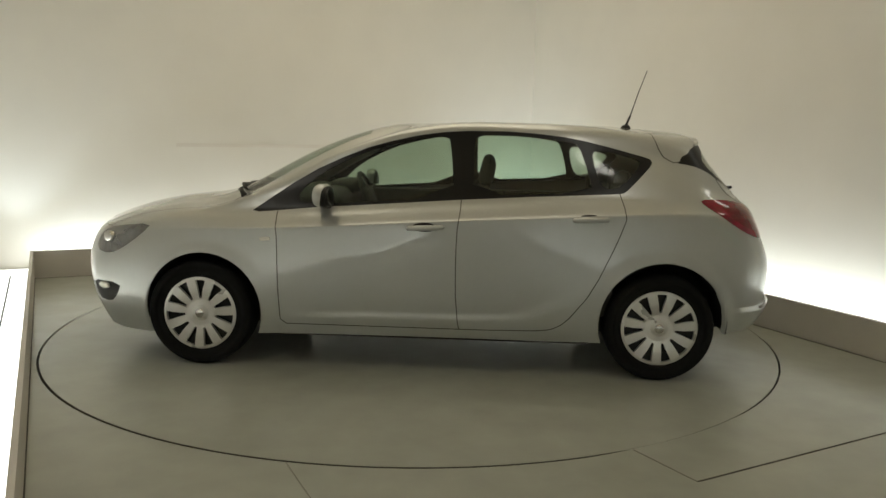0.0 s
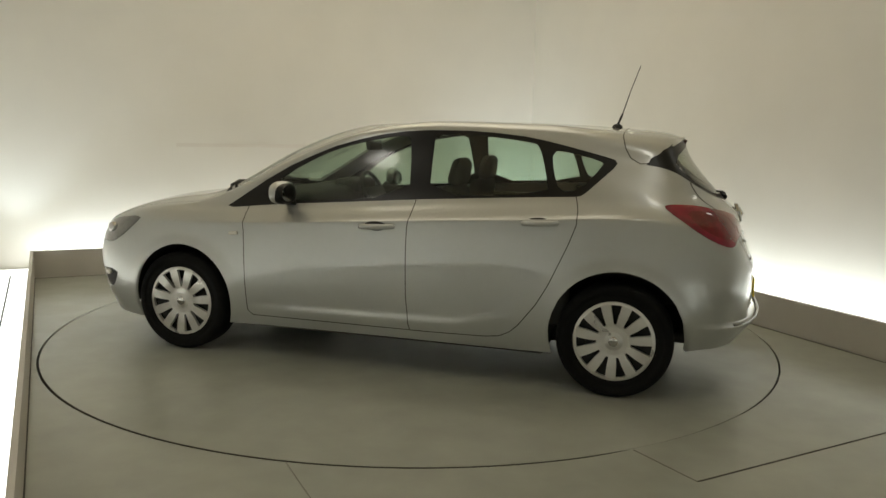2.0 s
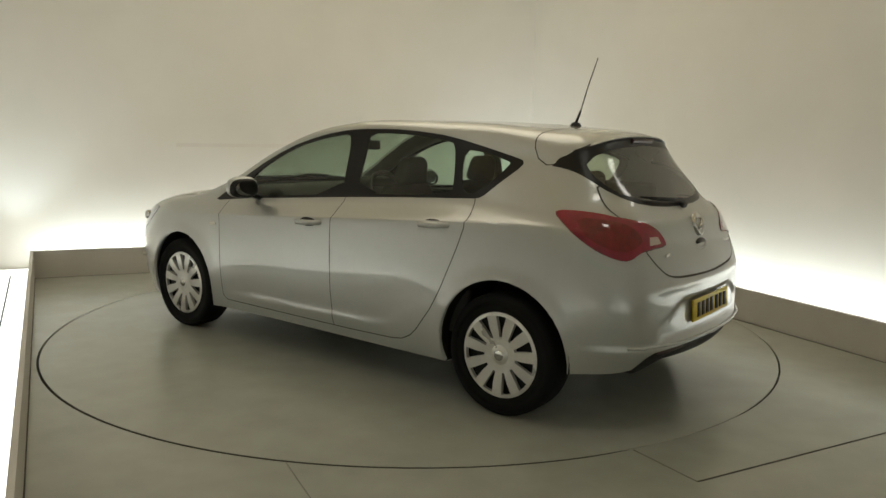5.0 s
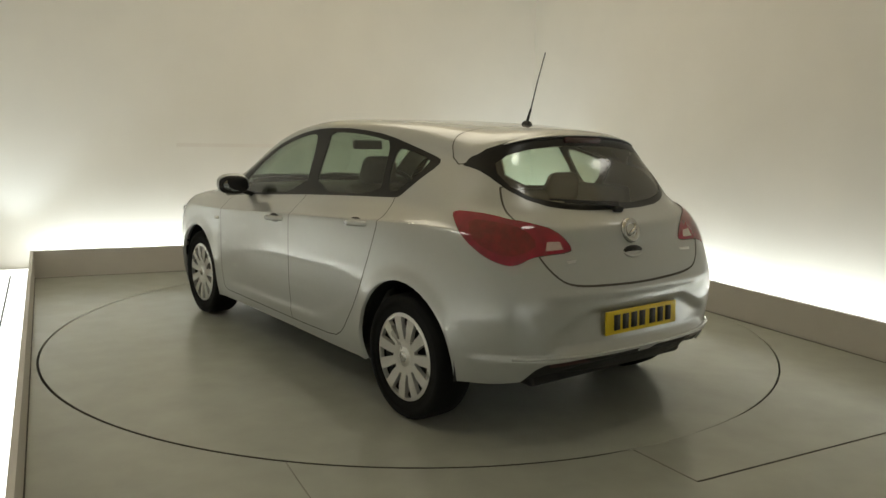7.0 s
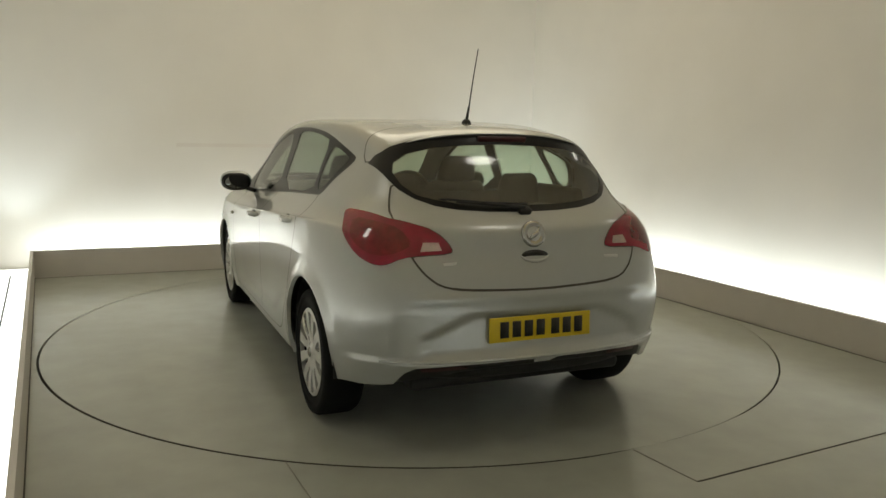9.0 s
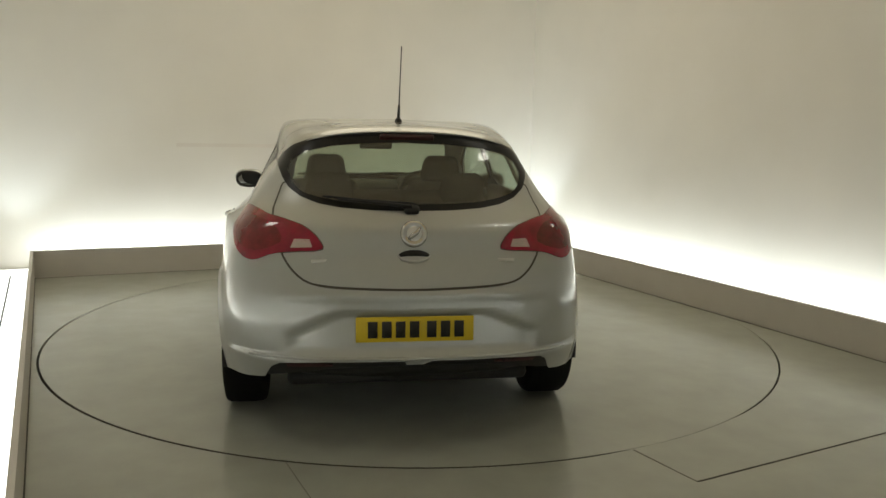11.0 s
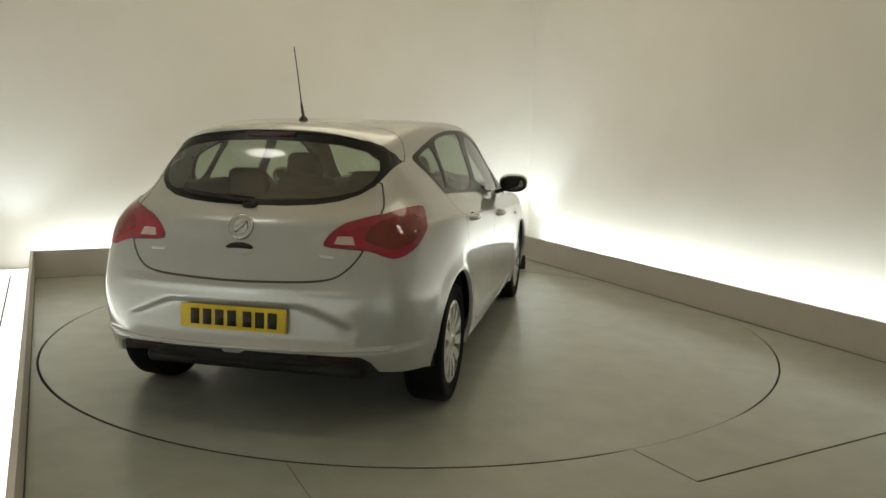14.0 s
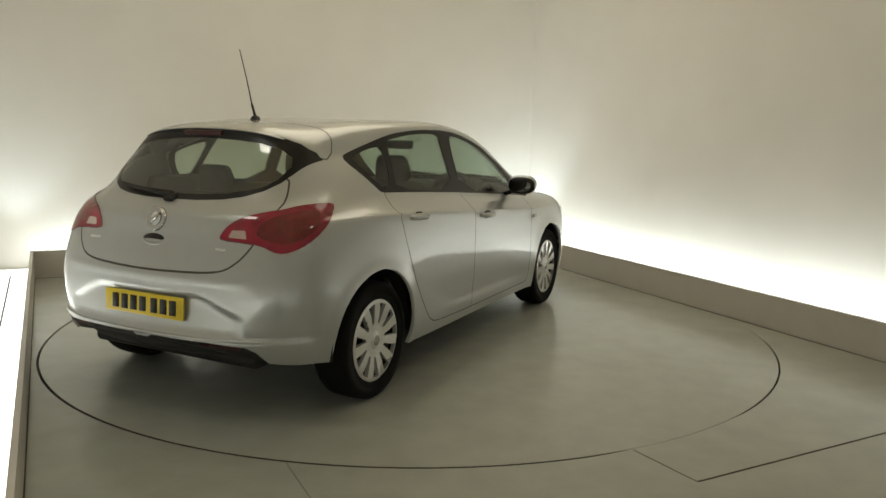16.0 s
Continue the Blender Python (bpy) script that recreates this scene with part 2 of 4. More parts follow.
structure("trough_back", board(CORNER_L, CORNER_R, N_BACK, KERB_T, GAP - KERB_T, 0, 0.006), M_TROUGH, "white light trough behind the low kerb", "trough")
structure("trough_right", board(CORNER_R, far_r, N_RIGHT, KERB_T, GAP - KERB_T, 0, 0.005), M_TROUGH, "white light trough behind the low kerb", "trough")
structure("trough_left", board(CORNER_L - left_dir * 0.5, far_l, N_LEFT, KERB_T, GAP_L - KERB_T, 0, 0.010), M_PANEL, "white trough floor beside the low kerb, with glow added to its surface", "trough")
structure("trough_joint", board(CORNER_L - left_dir * 0.15, far_l, N_LEFT, 0.19, 0.012, 0.010, 0.014), M_DARK, "dark joint in the white trough", "joint")


def joint(name, p, q, width, mat):
    p, q = Vector(p), Vector(q)
    d = (q - p).normalized()
    n = Vector((-d.y, d.x)) * width / 2
    return structure(name, slab([tuple(p - n), tuple(q - n), tuple(q + n), tuple(p + n)], 0.0, 0.0015), mat, "fine dark joint between floor panels", "joint")


joint("floor_joint_1", (-0.545, -2.42), (0.60, -4.90), 0.004, M_JOINT)
joint("floor_joint_2", (1.172, -2.591), (3.35, -1.54), 0.009, M_GAP)
joint("floor_joint_3", (0.995, -2.275), (1.172, -2.591), 0.005, M_JOINT)

# ---- the car ----
OY = -0.286
car = new("car")
tagged(car, "silver five-door hatchback with plastic wheel covers on the turntable", "car")
FRONT_AXLE, REAR_AXLE = -1.177, 1.508
# Each line of the half body runs from the nose round the flank to the tail's middle, as knots (column, x, y, z).
LINES = [
    [(0, -1.98, 0, .20), (2, -1.88, .56, .20), (3, -1.74, .74, .19), (4, -1.50, .86, .19), (6, -.80, .865, .205), (8, .37, .870, .215), (9, 1.10, .87, .215), (10, 1.508, .865, .24), (11, 1.84, .850, .285), (12, 2.01, .750, .297), (13, 2.12, .60, .318), (14, 2.19, .35, .35), (15, 2.21, 0, .355)],
    [(0, -2.06, 0, .33), (2, -1.93, .60, .33), (3, -1.78, .78, .33), (4, -1.50, .885, .33), (6, -.80, .892, .31), (8, .37, .894, .31), (9, 1.10, .892, .31), (10, 1.508, .895, .35), (11, 1.85, .868, .40), (12, 2.04, .77, .405), (13, 2.17, .61, .405), (14, 2.245, .35, .41), (15, 2.27, 0, .41)],
    [(0, -2.12, 0, .50), (2, -1.965, .62, .50), (3, -1.80, .79, .50), (4, -1.50, .893, .49), (6, -.80, .905, .47), (8, .37, .905, .47), (9, 1.10, .905, .47), (10, 1.508, .91, .52), (11, 1.83, .872, .54), (12, 2.05, .79, .55), (13, 2.17, .64, .55), (14, 2.225, .35, .55), (15, 2.245, 0, .55)],
    [(0, -2.12, 0, .66), (2, -1.955, .61, .66), (3, -1.78, .785, .66), (4, -1.50, .888, .66), (6, -.80, .905, .64), (8, .37, .90, .66), (9, 1.10, .90, .68), (10, 1.508, .905, .70), (11, 1.82, .865, .70), (12, 2.045, .785, .70), (13, 2.165, .64, .70), (14, 2.215, .35, .70), (15, 2.235, 0, .70)],
    [(0, -2.08, 0, .76), (2, -1.90, .60, .765), (3, -1.73, .765, .775), (4, -1.48, .866, .785), (6, -.80, .899, .812), (8, .37, .902, .884), (9, 1.10, .894, .925), (10, 1.508, .880, .95), (11, 1.79, .825, .93), (12, 1.99, .765, .90), (13, 2.10, .625, .87), (14, 2.155, .35, .85), (15, 2.175, 0, .84)],
    [(0, -2.04, 0, .795), (2, -1.85, .60, .80), (3, -1.69, .755, .815), (4, -1.46, .852, .825), (6, -.80, .890, .838), (8, .37, .892, .906), (9, 1.10, .880, .946), (10, 1.495, .860, .970), (11, 1.77, .80, .975), (12, 1.965, .745, .955), (13, 2.075, .61, .93), (14, 2.135, .345, .915), (15, 2.155, 0, .905)],
    [(0, -1.980, 0, 0.825), (2, -1.780, .60, 0.835), (3, -1.620, .735, 0.855), (4, -1.420, .82, 0.875), (6, -.82, .835, .892), (8, .37, .838, .966), (9, 1.10, .815, 1.015), (10, 1.47, .785, 1.03), (11, 1.74, .765, 1.02), (12, 1.925, .72, 1.01), (13, 2.035, .595, 1.00), (14, 2.11, .34, .985), (15, 2.13, 0, .98)],
    [(0, -1.780, 0, 0.895), (2, -1.620, .56, 0.895), (3, -1.500, .68, 0.900), (4, -1.340, .765, 0.905), (5, -1.150, .78, 0.910), (6, -.89, .785, .935), (7, -.42, .785, .96), (8, .37, .785, 1.02), (9, 1.08, .768, 1.065), (10, 1.38, .75, 1.09), (11, 1.62, .725, 1.10), (12, 1.82, .665, 1.085), (13, 1.965, .545, 1.06), (14, 2.045, .33, 1.04), (15, 2.065, 0, 1.035)],
    [(0, -1.480, 0, 0.953), (2, -1.380, .48, 0.943), (3, -1.310, .60, 0.938), (4, -1.200, .69, 0.933), (5, -1.06, .735, .955), (6, -.72, .735, 1.06), (7, -.28, .735, 1.12), (8, .37, .735, 1.17), (9, 1.05, .715, 1.19), (10, 1.34, .69, 1.20), (11, 1.57, .655, 1.20), (12, 1.75, .625, 1.19), (13, 1.872, .53, 1.17), (14, 1.937, .32, 1.155), (15, 1.955, 0, 1.15)],
    [(0, -1.120, 0, 1.016), (2, -1.070, .42, 1.006), (3, -1.030, .53, 0.996), (4, -0.990, .61, 0.981), (5, -.93, .675, 1.0), (6, -.50, .69, 1.19), (7, -.12, .685, 1.27), (8, .38, .680, 1.315), (9, .98, .66, 1.31), (10, 1.27, .635, 1.295), (11, 1.50, .60, 1.285), (12, 1.68, .585, 1.275), (13, 1.778, .495, 1.287), (14, 1.825, .31, 1.293), (15, 1.838, 0, 1.296)],
    [(0, -0.638, 0, 1.275), (2, -0.618, .40, 1.260), (3, -0.588, .51, 1.245), (4, -0.548, .59, 1.230), (5, -.48, .64, 1.24), (6, -.22, .658, 1.332), (7, .05, .655, 1.388), (8, .39, .648, 1.416), (9, 0.930, .622, 1.404), (10, 1.220, .595, 1.384), (11, 1.450, .575, 1.366), (12, 1.615, .54, 1.356), (13, 1.715, .455, 1.374), (14, 1.774, .29, 1.393), (15, 1.792, 0, 1.399)],
    [(0, -0.173, 0, 1.435), (2, -0.163, .36, 1.425), (3, -0.143, .45, 1.415), (4, -0.113, .52, 1.403), (5, -0.053, .555, 1.400), (6, .08, .57, 1.428), (7, .22, .57, 1.443), (8, 0.420, .565, 1.463), (9, 0.880, .54, 1.456), (10, 1.140, .515, 1.448), (11, 1.310, .48, 1.433), (12, 1.430, .43, 1.425), (13, 1.53, .36, 1.419), (14, 1.61, .23, 1.428), (15, 1.64, 0, 1.433)],
    [(0, 0.020, 0, 1.452), (4, 0.050, .22, 1.445), (6, .15, .27, 1.453), (8, .45, .27, 1.468), (9, .85, .25, 1.468), (11, 1.20, .22, 1.45), (13, 1.36, .17, 1.445), (15, 1.46, 0, 1.447)],
    [(0, .20, 0, 1.461), (4, .22, 0, 1.461), (8, .50, 0, 1.474), (9, .82, 0, 1.473), (12, 1.15, 0, 1.463), (15, 1.30, 0, 1.458)],
]


def column_values(line, cols=16):
    """The line's place at every column, smoothly between its knots."""
    k = np.array([v[0] for v in line], float)
    out = np.zeros((cols, 3))
    for c in range(3):
        v = np.array([w[c + 1] for w in line], float)
        d = np.diff(v) / np.diff(k)
        s = np.zeros(len(v))
        s[0], s[-1] = d[0], d[-1]
        for i in range(1, len(v) - 1):
            s[i] = 0 if d[i - 1] * d[i] <= 0 else 2 * d[i - 1] * d[i] / (d[i - 1] + d[i])
        for j in range(cols):
            i = min(np.searchsorted(k, j, side="right") - 1, len(k) - 2)
            h = k[i + 1] - k[i]
            u = (j - k[i]) / h
            out[j, c] = (1 + 2 * u) * (1 - u) ** 2 * v[i] + u * (1 - u) ** 2 * h * s[i] + u * u * (3 - 2 * u) * v[i + 1] + u * u * (u - 1) * h * s[i + 1]
    return out


def spline_weights(n, dense):
    """Uniform cubic B-spline weights: n knots to (n - 1) * dense + 1 samples, the ends held."""
    w = np.zeros(((n - 1) * dense + 1, n))
    for r in range(w.shape[0]):
        i = min(r // dense, n - 2)
        u = r / dense - i
        b = ((1 - u) ** 3 / 6, (3 * u ** 3 - 6 * u * u + 4) / 6, (-3 * u ** 3 + 3 * u * u + 3 * u + 1) / 6, u ** 3 / 6)
        for k, bb in zip((i - 1, i, i + 1, i + 2), b):
            if k < 0:
                w[r, 0] += 2 * bb
                w[r, 1] -= bb
            elif k > n - 1:
                w[r, n - 1] += 2 * bb
                w[r, n - 2] -= bb
            else:
                w[r, k] += bb
    return w


def body_grid(du=10, dv=10):
    rows = np.stack([column_values(l) for l in LINES])
    # the mirrored columns beyond nose and tail keep the middle smooth
    pad = 2
    left = rows[:, pad:0:-1] * np.array([1, -1, 1])
    right = rows[:, -2:-2 - pad:-1] * np.array([1, -1, 1])
    g = np.concatenate([left, rows, right], 1)
    n_v, n_u = g.shape[:2]
    k1, k2 = spline_weights(n_v, 1), spline_weights(n_u, 1)
    ctrl = g.copy()
    for _ in range(2):
        s = np.einsum("ij,jkc,lk->ilc", k1, ctrl, k2)
        ctrl = ctrl + 0.8 * (g - s)
    s = np.einsum("ij,jkc,lk->ilc", spline_weights(n_v, dv), ctrl, spline_weights(n_u, du))
    s = s[:, pad * du:-pad * du]
    s[:, 0, 1] = s[:, -1, 1] = 0
    s[-1, :, 1] = 0
    return s


def body_mesh():
    s = body_grid()
    bm = bmesh.new()
    for side in (1, -1):
        v = [[bm.verts.new((p[0], side * p[1], p[2])) for p in row] for row in s]
        for r in range(len(v) - 1):
            for c in range(len(v[0]) - 1):
                q = (v[r][c], v[r][c + 1], v[r + 1][c + 1], v[r + 1][c])
                bm.faces.new(q if side < 0 else q[::-1])
    bmesh.ops.remove_doubles(bm, verts=bm.verts, dist=0.0004)
    bmesh.ops.recalc_face_normals(bm, faces=bm.faces)
    return bm


ARCHES = ((-1.148, 0.335, 0.348), (1.517, 0.335, 0.362))


def ramp(v, a, b):
    k = min(1, max(0, (v - a) / (b - a)))
    return k * k * (3 - 2 * k)


def blade(x):
    """Height of the ledge that sweeps along the doors' foot and climbs before the rear wheel."""
    return 0.318 + 0.02 * (x + 0.6) / 1.4 + 0.18 * ramp(x, 0.62, 1.16)


def press(bm):
    """The pressed forms: arch lips, door blade, bumper lip and the number plate's recess."""
    for v in bm.verts:
        x, y, z = v.co
        if abs(y) > 0.72:
            s = 1 if y > 0 else -1
            for cx, cz, r in ARCHES:
                d = math.hypot(x - cx, z - cz) - r
                if -0.1 < d < 0.08:
                    v.co.y += s * 0.012 * (1 - ramp(d, 0.0, 0.07))
            if -0.75 < x < 1.22 and z < 0.75:
                k = ramp(x, -0.72, -0.3) * (1 - ramp(x, 0.70, 1.18))
                zb = blade(x)
                v.co.y -= s * 0.009 * k * ramp(z, zb - 0.004, zb + 0.034) * (1 - ramp(z, zb + 0.03, 0.72))
        if x > 1.9 and z < 0.75:
            back = ramp(x, 1.9, 2.02)
            v.co.x += 0.020 * back * (1 - ramp(z, 0.415, 0.43))
            inset = ramp(min(0.57, 0.38 + 2.3 * (0.606 - z)) - abs(y), 0, 0.05) * (1 - ramp(z, 0.606, 0.628)) * ramp(z, 0.435, 0.46)
            v.co.x -= 0.016 * inset
            v.co.x += 0.009 * back * ramp(z, 0.655, 0.695) * (1 - ramp(z, 0.70, 0.722)) * (1 - ramp(abs(y), 0.5, 0.66))


def inside(poly, a, b):
    hit = False
    n = len(poly)
    for i in range(n):
        (x0, y0), (x1, y1) = poly[i], poly[(i + 1) % n]
        if (y0 > b) != (y1 > b) and a < (x1 - x0) * (b - y0) / (y1 - y0) + x0:
            hit = not hit
    return hit


UP = Vector((0, 0, 1))


def stamp(bm, tag, value, poly, axis, where, over=(0,), margin=0.085):
    """Cut the outline of poly, seen square to axis, into the sheet where the test holds, and tag what lies within."""
    axis = Vector(axis).normalized()
    lo_a, hi_a = min(p[0] for p in poly) - margin, max(p[0] for p in poly) + margin
    lo_b, hi_b = min(p[1] for p in poly) - margin, max(p[1] for p in poly) + margin

    def near():
        out = []
        for f in bm.faces:
            c = f.calc_center_median()
            if lo_b < c.z < hi_b and lo_a < c.dot(axis) < hi_a and where(c):
                out.append((f, c.dot(axis), c.z))
        return out

    n = len(poly)
    for i in range(n):
        (pa, pb), (qa, qb) = poly[i], poly[(i + 1) % n]
        ea, eb = qa - pa, qb - pb
        length = math.hypot(ea, eb)
        faces = set()
        for f, a, b in near():
            t = min(1, max(0, ((a - pa) * ea + (b - pb) * eb) / length ** 2))
            if math.hypot(a - pa - t * ea, b - pb - t * eb) < margin:
                faces.add(f)
        if not faces:
            continue
        geom = list(faces) + list({e for f in faces for e in f.edges}) + list({v for f in faces for v in f.verts})
        bmesh.ops.bisect_plane(bm, geom=geom, dist=0.0006, plane_co=axis * pa + UP * pb, plane_no=axis * (eb / length) - UP * (ea / length))
    for f, a, b in near():
        if f[tag] in over and inside(poly, a, b):
            f[tag] = value


def rounded(poly, steps=3, keep=0.25):
    """The outline with its corners worn round."""
    for _ in range(steps - 1):
        out = []
        n = len(poly)
        for i in range(n):
            p, q = Vector(poly[i]), Vector(poly[(i + 1) % n])
            out += [tuple(p.lerp(q, keep)), tuple(p.lerp(q, 1 - keep))]
        poly = out
    return poly


def grown(poly, by=0.011):
    """The outline moved outwards from its middle by a little."""
    a, b = sum(p[0] for p in poly) / len(poly), sum(p[1] for p in poly) / len(poly)
    return [(x + by * (1 if x > a else -1) * min(1, abs(x - a) / 0.1), z + by * (1 if z > b else -1) * min(1, abs(z - b) / 0.06)) for x, z in poly]


def circle(cx, cz, r, n=40):
    return [(cx + r * math.cos(2 * math.pi * i / n), cz + r * math.sin(2 * math.pi * i / n)) for i in range(n)]


TAGS = ("shell", "arch", "window_band", "front_glass", "rear_glass", "quarter_glass", "front_door", "rear_door", "tail_glass", "tail_lamp", "reverse_lamp",
        "tailgate", "bumper", "diffuser", "windscreen", "headlight", "fog_recess", "spoiler", "bonnet", "glass_heart", "grille", "reflector", "lamp_inner")
T = {n: i for i, n in enumerate(TAGS)}
BELT = [(-.875, .925), (-.64, 1.09), (-.50, 1.175), (-.35, 1.245), (-.2, 1.305), (-.05, 1.348), (.09, 1.38), (.24, 1.402), (.386, 1.412), (.62, 1.413), (.78, 1.404), (.94, 1.388),
        (1.07, 1.365), (1.2, 1.335), (1.40, 1.285), (1.45, 1.270), (1.462, 1.25), (1.445, 1.222), (1.31, 1.09), (1.285, 1.073), (1.25, 1.068), (.81, 1.045), (.37, 1.017), (-.51, .95), (-.83, .918)]
PANE_F = [(-.575, .972), (-.60, 1.045), (-.47, 1.158), (-.32, 1.228), (-.17, 1.285), (-.02, 1.327), (.10, 1.352), (.255, 1.372), (.275, 1.30), (.30, 1.04)]
PANE_R = [(.435, 1.052), (.43, 1.30), (.435, 1.378), (.62, 1.382), (.80, 1.370), (.96, 1.348), (1.02, 1.335), (1.075, 1.20), (1.095, 1.085)]
PANE_Q = [(1.175, 1.105), (1.135, 1.20), (1.115, 1.305), (1.20, 1.300), (1.36, 1.262), (1.385, 1.24), (1.27, 1.115)]
DOOR_F = [(-.72, .905), (-.705, .79), (-.70, .50), (-.69, .30), (-.655, .272), (.36, .272), (.35, .31), (.335, .47), (.332, .64), (.333, .76), (.338, .865), (.350, .95), (.355, 1.03), (.355, 1.13), (-.5, 1.06), (-.72, .97)]
DOOR_R = [(.355, 1.13), (.355, 1.03), (.350, .95), (.338, .865), (.333, .76), (.332, .64), (.335, .47), (.35, .31), (.36, .272), (.485, .272), (.80, .278), (.884, .288), (.945, .318), (.99, .36), (1.087, .486), (1.15, .60), (1.205, .725), (1.25, .83), (1.286, .932), (1.282, 1.0), (1.262, 1.07), (1.25, 1.13)]
GLASS_T = [(0, 1.046), (.18, 1.049), (.32, 1.058), (.42, 1.074), (.50, 1.102), (.555, 1.14), (.583, 1.18), (.615, 1.246), (.586, 1.288), (.537, 1.328), (.46, 1.357), (.35, 1.377), (.2, 1.391), (0, 1.397)]
GLASS_H = [(0, 1.073), (.18, 1.076), (.32, 1.085), (.42, 1.101), (.49, 1.12), (.538, 1.16), (.560, 1.215), (.545, 1.260), (.48, 1.302), (.36, 1.330), (.2, 1.344), (0, 1.350)]
Q2 = 1 / math.sqrt(2)
LAMP = [(.965 * Q2, 1.034), (1.0 * Q2, .99), (1.04 * Q2, .952), (1.11 * Q2, .91), (1.19 * Q2, .872), (1.28 * Q2, .845), (1.36 * Q2, .832), (1.42 * Q2, .84), (1.485 * Q2, .864), (1.58 * Q2, .874), (1.735 * Q2, .880), (1.735 * Q2, .90), (1.69 * Q2, .94), (1.64 * Q2, .967), (1.58 * Q2, .988), (1.44 * Q2, 1.012), (1.338 * Q2, 1.022), (1.22 * Q2, 1.04), (1.07 * Q2, 1.047), (1.0 * Q2, 1.045)]
LAMP_IN = [(1.08 * Q2, 1.02), (1.10 * Q2, .95), (1.20 * Q2, .90), (1.34 * Q2, .868), (1.46 * Q2, .885), (1.53 * Q2, .92), (1.44 * Q2, .985), (1.28 * Q2, 1.01)]
REVERSE = [(1.575 * Q2, .889), (1.685 * Q2, .892), (1.66 * Q2, .926), (1.58 * Q2, .927)]
GATE = [(0, .716), (.29, .724), (.40, .732), (.47, .748), (.52, .785), (.55, .82), (.578, .867), (.60, .95), (.625, 1.03), (.60, 1.10), (.575, 1.17), (.50, 1.14), (.30, 1.10), (0, 1.09)]


def mirrored(poly):
    """The full outline from its half, for signed y."""
    return [(a, b) for a, b in poly] + [(-a, b) for a, b in poly[::-1] if a > 1e-6]


def cut_body():
    bm = body_mesh()
    press(bm)
    bmesh.ops.recalc_face_normals(bm, faces=bm.faces)
    tag = bm.faces.layers.int.new("tag")
    for s in (1, -1):
        def flank(c, s=s):
            return c.y * s > 0.45
        def rear_q(c, s=s):
            return c.y * s > 0.2 and c.x > 1.55
        for cx, cz, r in ARCHES:
            stamp(bm, tag, T["arch"], circle(cx, cz, r), (1, 0, 0), lambda c, s=s: c.y * s > 0.68 and c.z < 0.9)
        stamp(bm, tag, T["window_band"], BELT, (1, 0, 0), flank)
        for name, poly in (("front_glass", grown(PANE_F)), ("rear_glass", grown(PANE_R)), ("quarter_glass", grown(PANE_Q))):
            stamp(bm, tag, T[name], rounded(poly, 2), (1, 0, 0), flank, (T["window_band"],))
        stamp(bm, tag, T["front_door"], DOOR_F, (1, 0, 0), lambda c, s=s: c.y * s > 0.6)
        stamp(bm, tag, T["rear_door"], DOOR_R, (1, 0, 0), lambda c, s=s: c.y * s > 0.6)
        stamp(bm, tag, T["tail_lamp"], rounded(LAMP, 2), (1, -s, 0), rear_q)
        stamp(bm, tag, T["lamp_inner"], rounded(LAMP_IN, 2), (1, -s, 0), rear_q, (T["tail_lamp"],))
        stamp(bm, tag, T["reverse_lamp"], REVERSE, (1, -s, 0), rear_q, (T["tail_lamp"],))
        stamp(bm, tag, T["headlight"], rounded([(-1.86, .66), (-1.83, .76), (-1.72, .806), (-1.46, .838), (-1.52, .775), (-1.64, .69), (-1.74, .645)], 2), (1, 0, 0), lambda c, s=s: c.y * s > 0.5 and c.x < -1.3)
        stamp(bm, tag, T["fog_recess"], rounded([(-1.93, .47), (-1.66, .478), (-1.69, .40), (-1.75, .345), (-1.9, .345)], 2), (1, 0, 0), lambda c, s=s: c.y * s > 0.5 and c.x < -1.3)

    def tail(c):
        return c.x > 1.5

    stamp(bm, tag, T["tail_glass"], mirrored(GLASS_T), (0, 1, 0), tail)
    stamp(bm, tag, T["glass_heart"], mirrored(GLASS_H), (0, 1, 0), tail, (T["tail_glass"],))
    stamp(bm, tag, T["tailgate"], rounded(mirrored(GATE), 2), (0, 1, 0), lambda c: c.x > 1.75)
    stamp(bm, tag, T["spoiler"], [(1.475, 1.46), (1.478, 1.40), (1.50, 1.33), (1.53, 1.28), (1.585, 1.250), (1.70, 1.262), (1.95, 1.33), (1.95, 1.46)], (1, 0, 0), lambda c: c.x > 1.36)
    stamp(bm, tag, T["diffuser"], mirrored([(0, .415), (.40, .409), (.585, .397), (.625, .372), (.67, .28), (0, .28)]), (0, 1, 0), lambda c: c.x > 1.95)
    for s in (1, -1):
        stamp(bm, tag, T["reflector"], [(s * .36, .400), (s * .565, .391), (s * .555, .372), (s * .36, .380)], (0, 1, 0), lambda c: c.x > 1.95, (T["diffuser"],))
    stamp(bm, tag, T["bumper"], [(1.80, .20), (1.84, .45), (1.82, .56), (1.90, .70), (2.0, .735), (2.4, .735), (2.4, .20)], (1, 0, 0), lambda c: c.x > 1.7)
    stamp(bm, tag, T["windscreen"], mirrored([(0, 1.425), (.40, 1.405), (.50, 1.385), (.555, 1.29), (.60, 1.15), (.625, 1.015), (.4, 1.03), (0, 1.045)]), (0, 1, 0), lambda c: c.x < -0.1)
    stamp(bm, tag, T["grille"], mirrored([(0, .72), (.42, .715), (.36, .63), (0, .62)]), (0, 1, 0), lambda c: c.x < -1.9)
    for f in bm.faces:
        c = f.calc_center_median()
        if f[tag] == 0 and c.x < -1.0 and c.z > 0.80 and abs(c.y) < 0.72 and c.normalized().z > 0:
            f[tag] = T["bonnet"]
    bm.normal_update()
    return bm, tag


